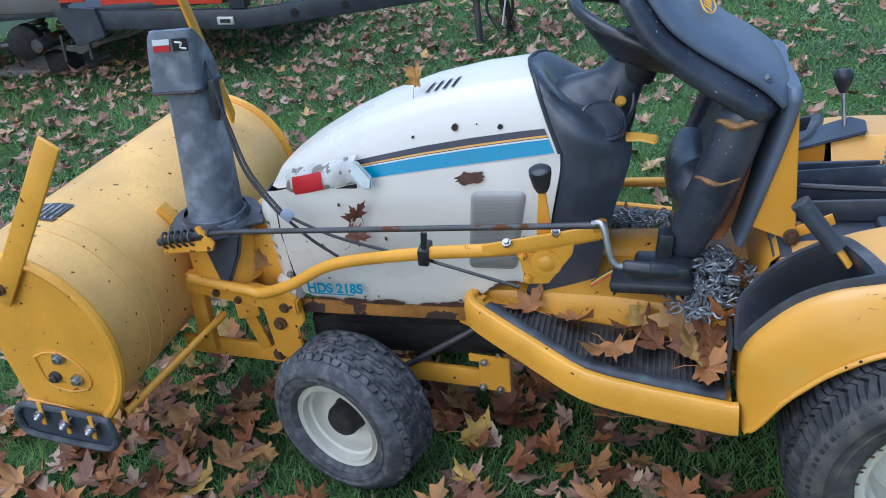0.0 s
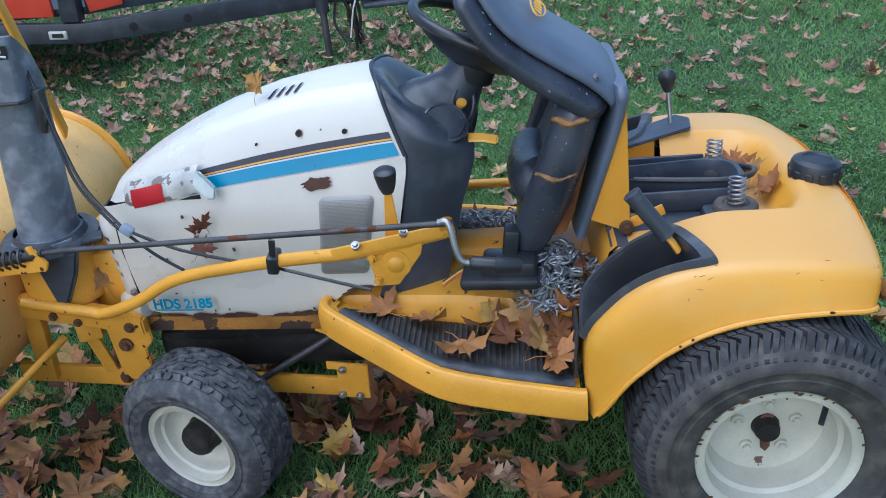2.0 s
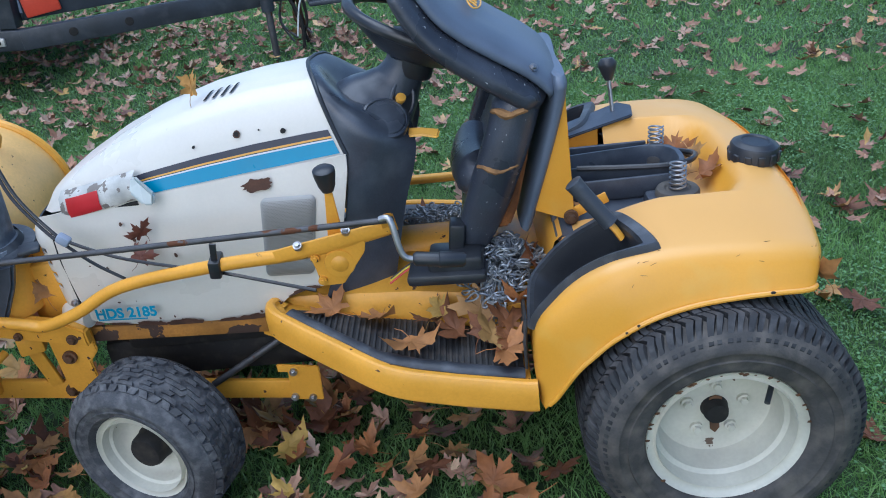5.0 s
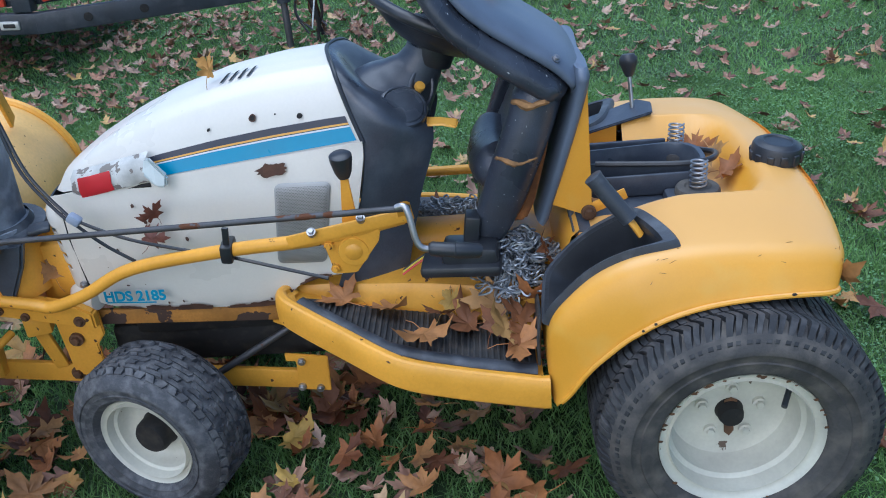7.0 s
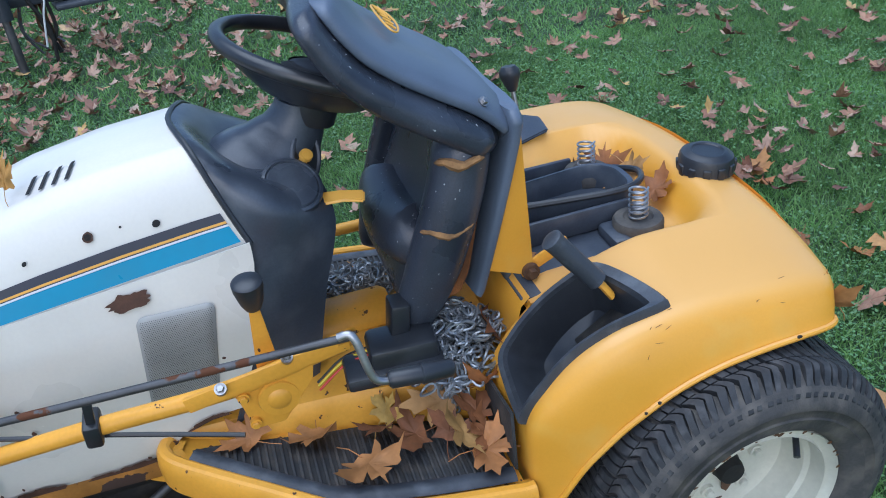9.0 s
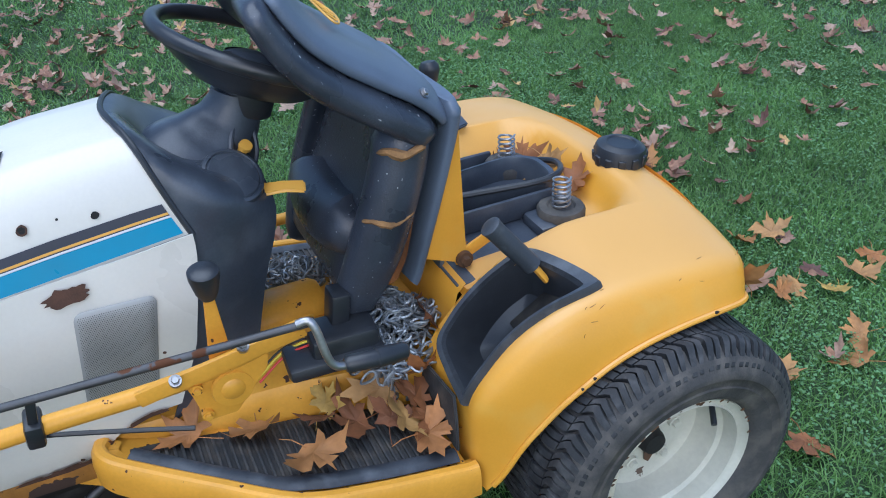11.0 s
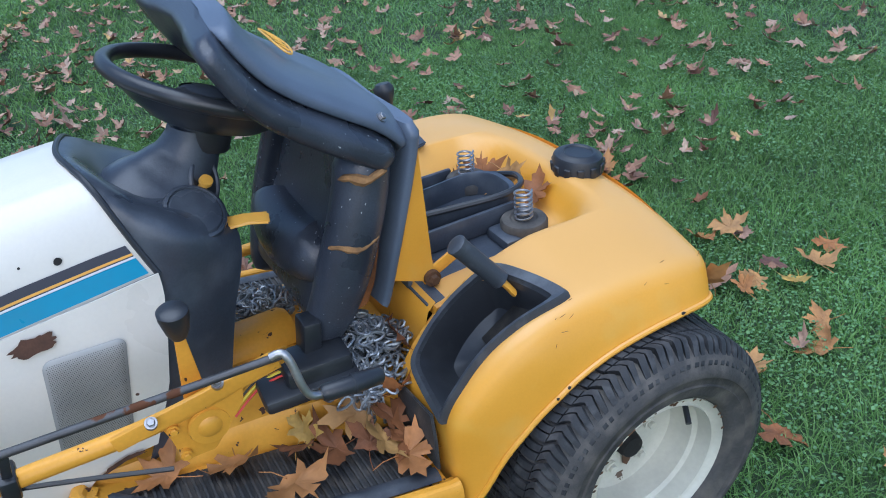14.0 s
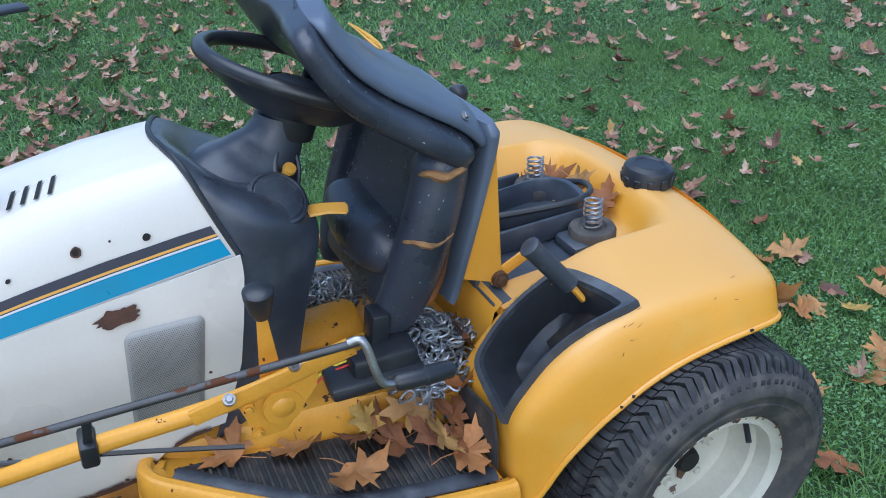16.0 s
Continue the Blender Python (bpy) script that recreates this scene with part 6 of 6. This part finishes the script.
sticker(-1.604, -1.562, 1.112, 1.126, RED_TAPE, "red_sticker")
sticker(-1.602, -1.560, 1.127, 1.140, PALE, "white_sticker")
sticker(-1.554, -1.516, 1.112, 1.140, CHASSIS, "pictogram")
part("pictogram_bar", tube(smooth_line([(-1.546, -0.2085, 1.133), (-1.530, -0.2085, 1.130), (-1.536, -0.2085, 1.121), (-1.521, -0.2085, 1.117)], 3), 0.0024, 5), PALE, chute)

# ---- trailer ----
trailer = root("trailer", (-4.2, 3.6, 0), "black steel utility trailer with red side panels", "trailer")
RED = mat("red_paint", (0.66, 0.07, 0.035), 0.38, vary=0.1, bump=0.05)
TRAILER_BLACK = mat("chipped_black_paint", (0.036, 0.044, 0.058), 0.45, vary=0.35, scale=5, fine=60, bump=0.15, dust=(0.08, 0.085, 0.095), dust_at=0.66)
GREY_BEAM = mat("dusty_grey_beam", (0.13, 0.125, 0.11), 0.8, vary=0.3, scale=4, fine=40, bump=0.3)
part("side_rail", bar((-4.45, 3.5, 0.455), (-3.22, 3.42, 0.400), 0.06, 0.13, 0.008), TRAILER_BLACK, trailer, "black steel side rail")
# bed slab added to throw shade on the ground under the trailer
part("bed", block((3.7, 1.9, 0.05), pose(-5.05, 4.45, 0.525), 0.005), TRAILER_BLACK, trailer)
part("side_rail", bar((-7.0, 3.55, 0.66), (-4.70, 3.5, 0.595), 0.08, 0.11, 0.008), GREY_BEAM, trailer, "dusty grey beam over the axle")
part("mud_flap", sheet([(-4.80, 3.46, 0.575), (-4.42, 3.44, 0.545), (-4.40, 3.44, 0.345), (-4.66, 3.45, 0.285)], (0, 0.03, 0), 0.005), TRAILER_BLACK, trailer)
for x0, x1, z in ((-7.0, -4.5, 0.92), (-4.42, -3.42, 0.83)):
    part("side_panel", bar((x0, 3.55, z - 0.045), (x1, 3.47, z - 0.075), 0.03, 0.50, 0.01), RED, trailer, "red painted side panel")
part("corner_post", bar((-3.30, 3.45, 0.475), (-3.24, 3.45, 1.125), 0.10, 0.12, 0.01), TRAILER_BLACK, trailer)
tongue = part("tongue", bar((-3.24, 3.42, 0.400), (-1.75, 3.93, 0.410), 0.07, 0.13, 0.008), TRAILER_BLACK, trailer, "black steel tongue with bolt holes")
for u in (0.2, 0.42):
    c = Vector((-3.24, 3.42, 0.400)).lerp(Vector((-1.75, 3.93, 0.410)), u)
    part("bolt_hole", spin([(0, 0.003), (0.026, 0.003), (0.028, 0.0)], c + Vector((0.012, -0.036, 0)), (0.32, -0.94, 0), 20), CHASSIS, tongue)
part("front_panel", bar((-3.22, 3.5, 0.675), (-2.3, 3.9, 0.675), 0.03, 0.34, 0.01), TRAILER_BLACK, trailer)
part("front_panel", bar((-3.20, 3.48, 0.605), (-3.0, 3.56, 0.625), 0.032, 0.18, 0.01), RED, trailer)
part("coupler", bar((-1.75, 3.93, 0.410), (-1.15, 4.12, 0.365), 0.10, 0.09, 0.02), TRAILER_BLACK, trailer, "black coupler")
part("coupler_lip", bar((-1.5, 3.95, 0.325), (-1.0, 4.08, 0.310), 0.16, 0.03, 0.01), TRAILER_BLACK, trailer)
lamp = part("side_lamp", block((0.13, 0.02, 0.055), pose(-3.40, 3.395, 0.403, 0, 2.5, -3), 0.015), mat("lamp_frame", (0.55, 0.55, 0.52), 0.35, 0.2), trailer, "small white side lamp")
part("lamp_lens", block((0.085, 0.022, 0.03), pose(-3.40, 3.393, 0.403, 0, 2.5, -3), 0.008), CHASSIS, lamp)
part("jack_post", tube([(-1.746, 3.80, 0.0), (-1.746, 3.82, 0.55)], 0.024, 12), DARK_STEEL, trailer, "rusty jack post")
part("jack_sleeve", tube([(-1.746, 3.815, 0.325), (-1.746, 3.82, 0.675)], 0.045, 12), TRAILER_BLACK, trailer)
rnd = random.Random(6)
for k in range(9):
    x, y = -1.60 + rnd.uniform(-0.09, 0.09), 3.95 + rnd.uniform(-0.05, 0.05)
    part("hanging_chain", tube(smooth_line([(x, y, 0.62), (x + rnd.uniform(-0.04, 0.04), y, 0.42), (x + rnd.uniform(-0.06, 0.06), y, 0.22), (x + rnd.uniform(-0.08, 0.08), y, rnd.uniform(0.02, 0.16))], 4), rnd.uniform(0.006, 0.014), 6), (BROWN_RUST, DARK_STEEL, CHASSIS)[k % 3], trailer)
part("white_cord", tube(smooth_line([(-1.55, 3.9, 0.60), (-1.53, 3.9, 0.40), (-1.56, 3.9, 0.30), (-1.60, 3.9, 0.12)], 4), 0.006, 6), PALE, trailer)
# axle, coil and leaf springs
for x in (-5.15, -4.88):
    coil = [(x + 0.06 * math.cos(a), 3.7 + 0.06 * math.sin(a), 0.35 + 0.26 * a / (math.tau * 5)) for a in (math.tau * k / 12 for k in range(60))]
    part("coil_spring", tube(coil, 0.018, 6), DARK_STEEL, trailer)
for k in range(4):
    part("leaf_spring", tube(smooth_line([(-5.25 + 0.13 * k, 3.66, 0.27 - 0.018 * k), (-4.8, 3.66, 0.245 - 0.018 * k), (-4.35 - 0.10 * k, 3.66, 0.30 - 0.012 * k), (-4.05 - 0.16 * k, 3.66, 0.40 - 0.02 * k)], 5), 0.010, 6), GREY_BEAM, trailer)
part("axle", tube([(-5.05, 3.5, 0.30), (-5.05, 5.2, 0.30)], 0.05, 14), DARK_STEEL, trailer)
part("hub_drum", spin([(0, 0.05), (0.10, 0.05), (0.13, 0.03), (0.13, -0.06)], (-5.20, 3.58, 0.32), (0.2, -1, 0), 28), CHASSIS, trailer)
for x in (-4.95, -4.72):
    part("u_bolt", tube([(x, 3.64, 0.14), (x + 0.02, 3.64, 0.34)], 0.010, 6), GREY_BEAM, trailer)
part("axle_stand", block((0.2, 0.2, 0.16), pose(-5.05, 3.75, 0.13), 0.02), CHASSIS, trailer)
part("axle_arm", tube([(-5.9, 3.6, 0.30), (-5.25, 3.6, 0.30)], 0.03, 8), DARK_STEEL, trailer)
thing("concrete_slab", block((0.85, 0.42, 0.06), pose(-5.35, 3.98, 0.025, 0, 0, -4), 0.012), mat("concrete", (0.22, 0.205, 0.185), 0.9, vary=0.3, scale=5, fine=40, bump=0.5), "weathered concrete slab lying in the grass", "slab")
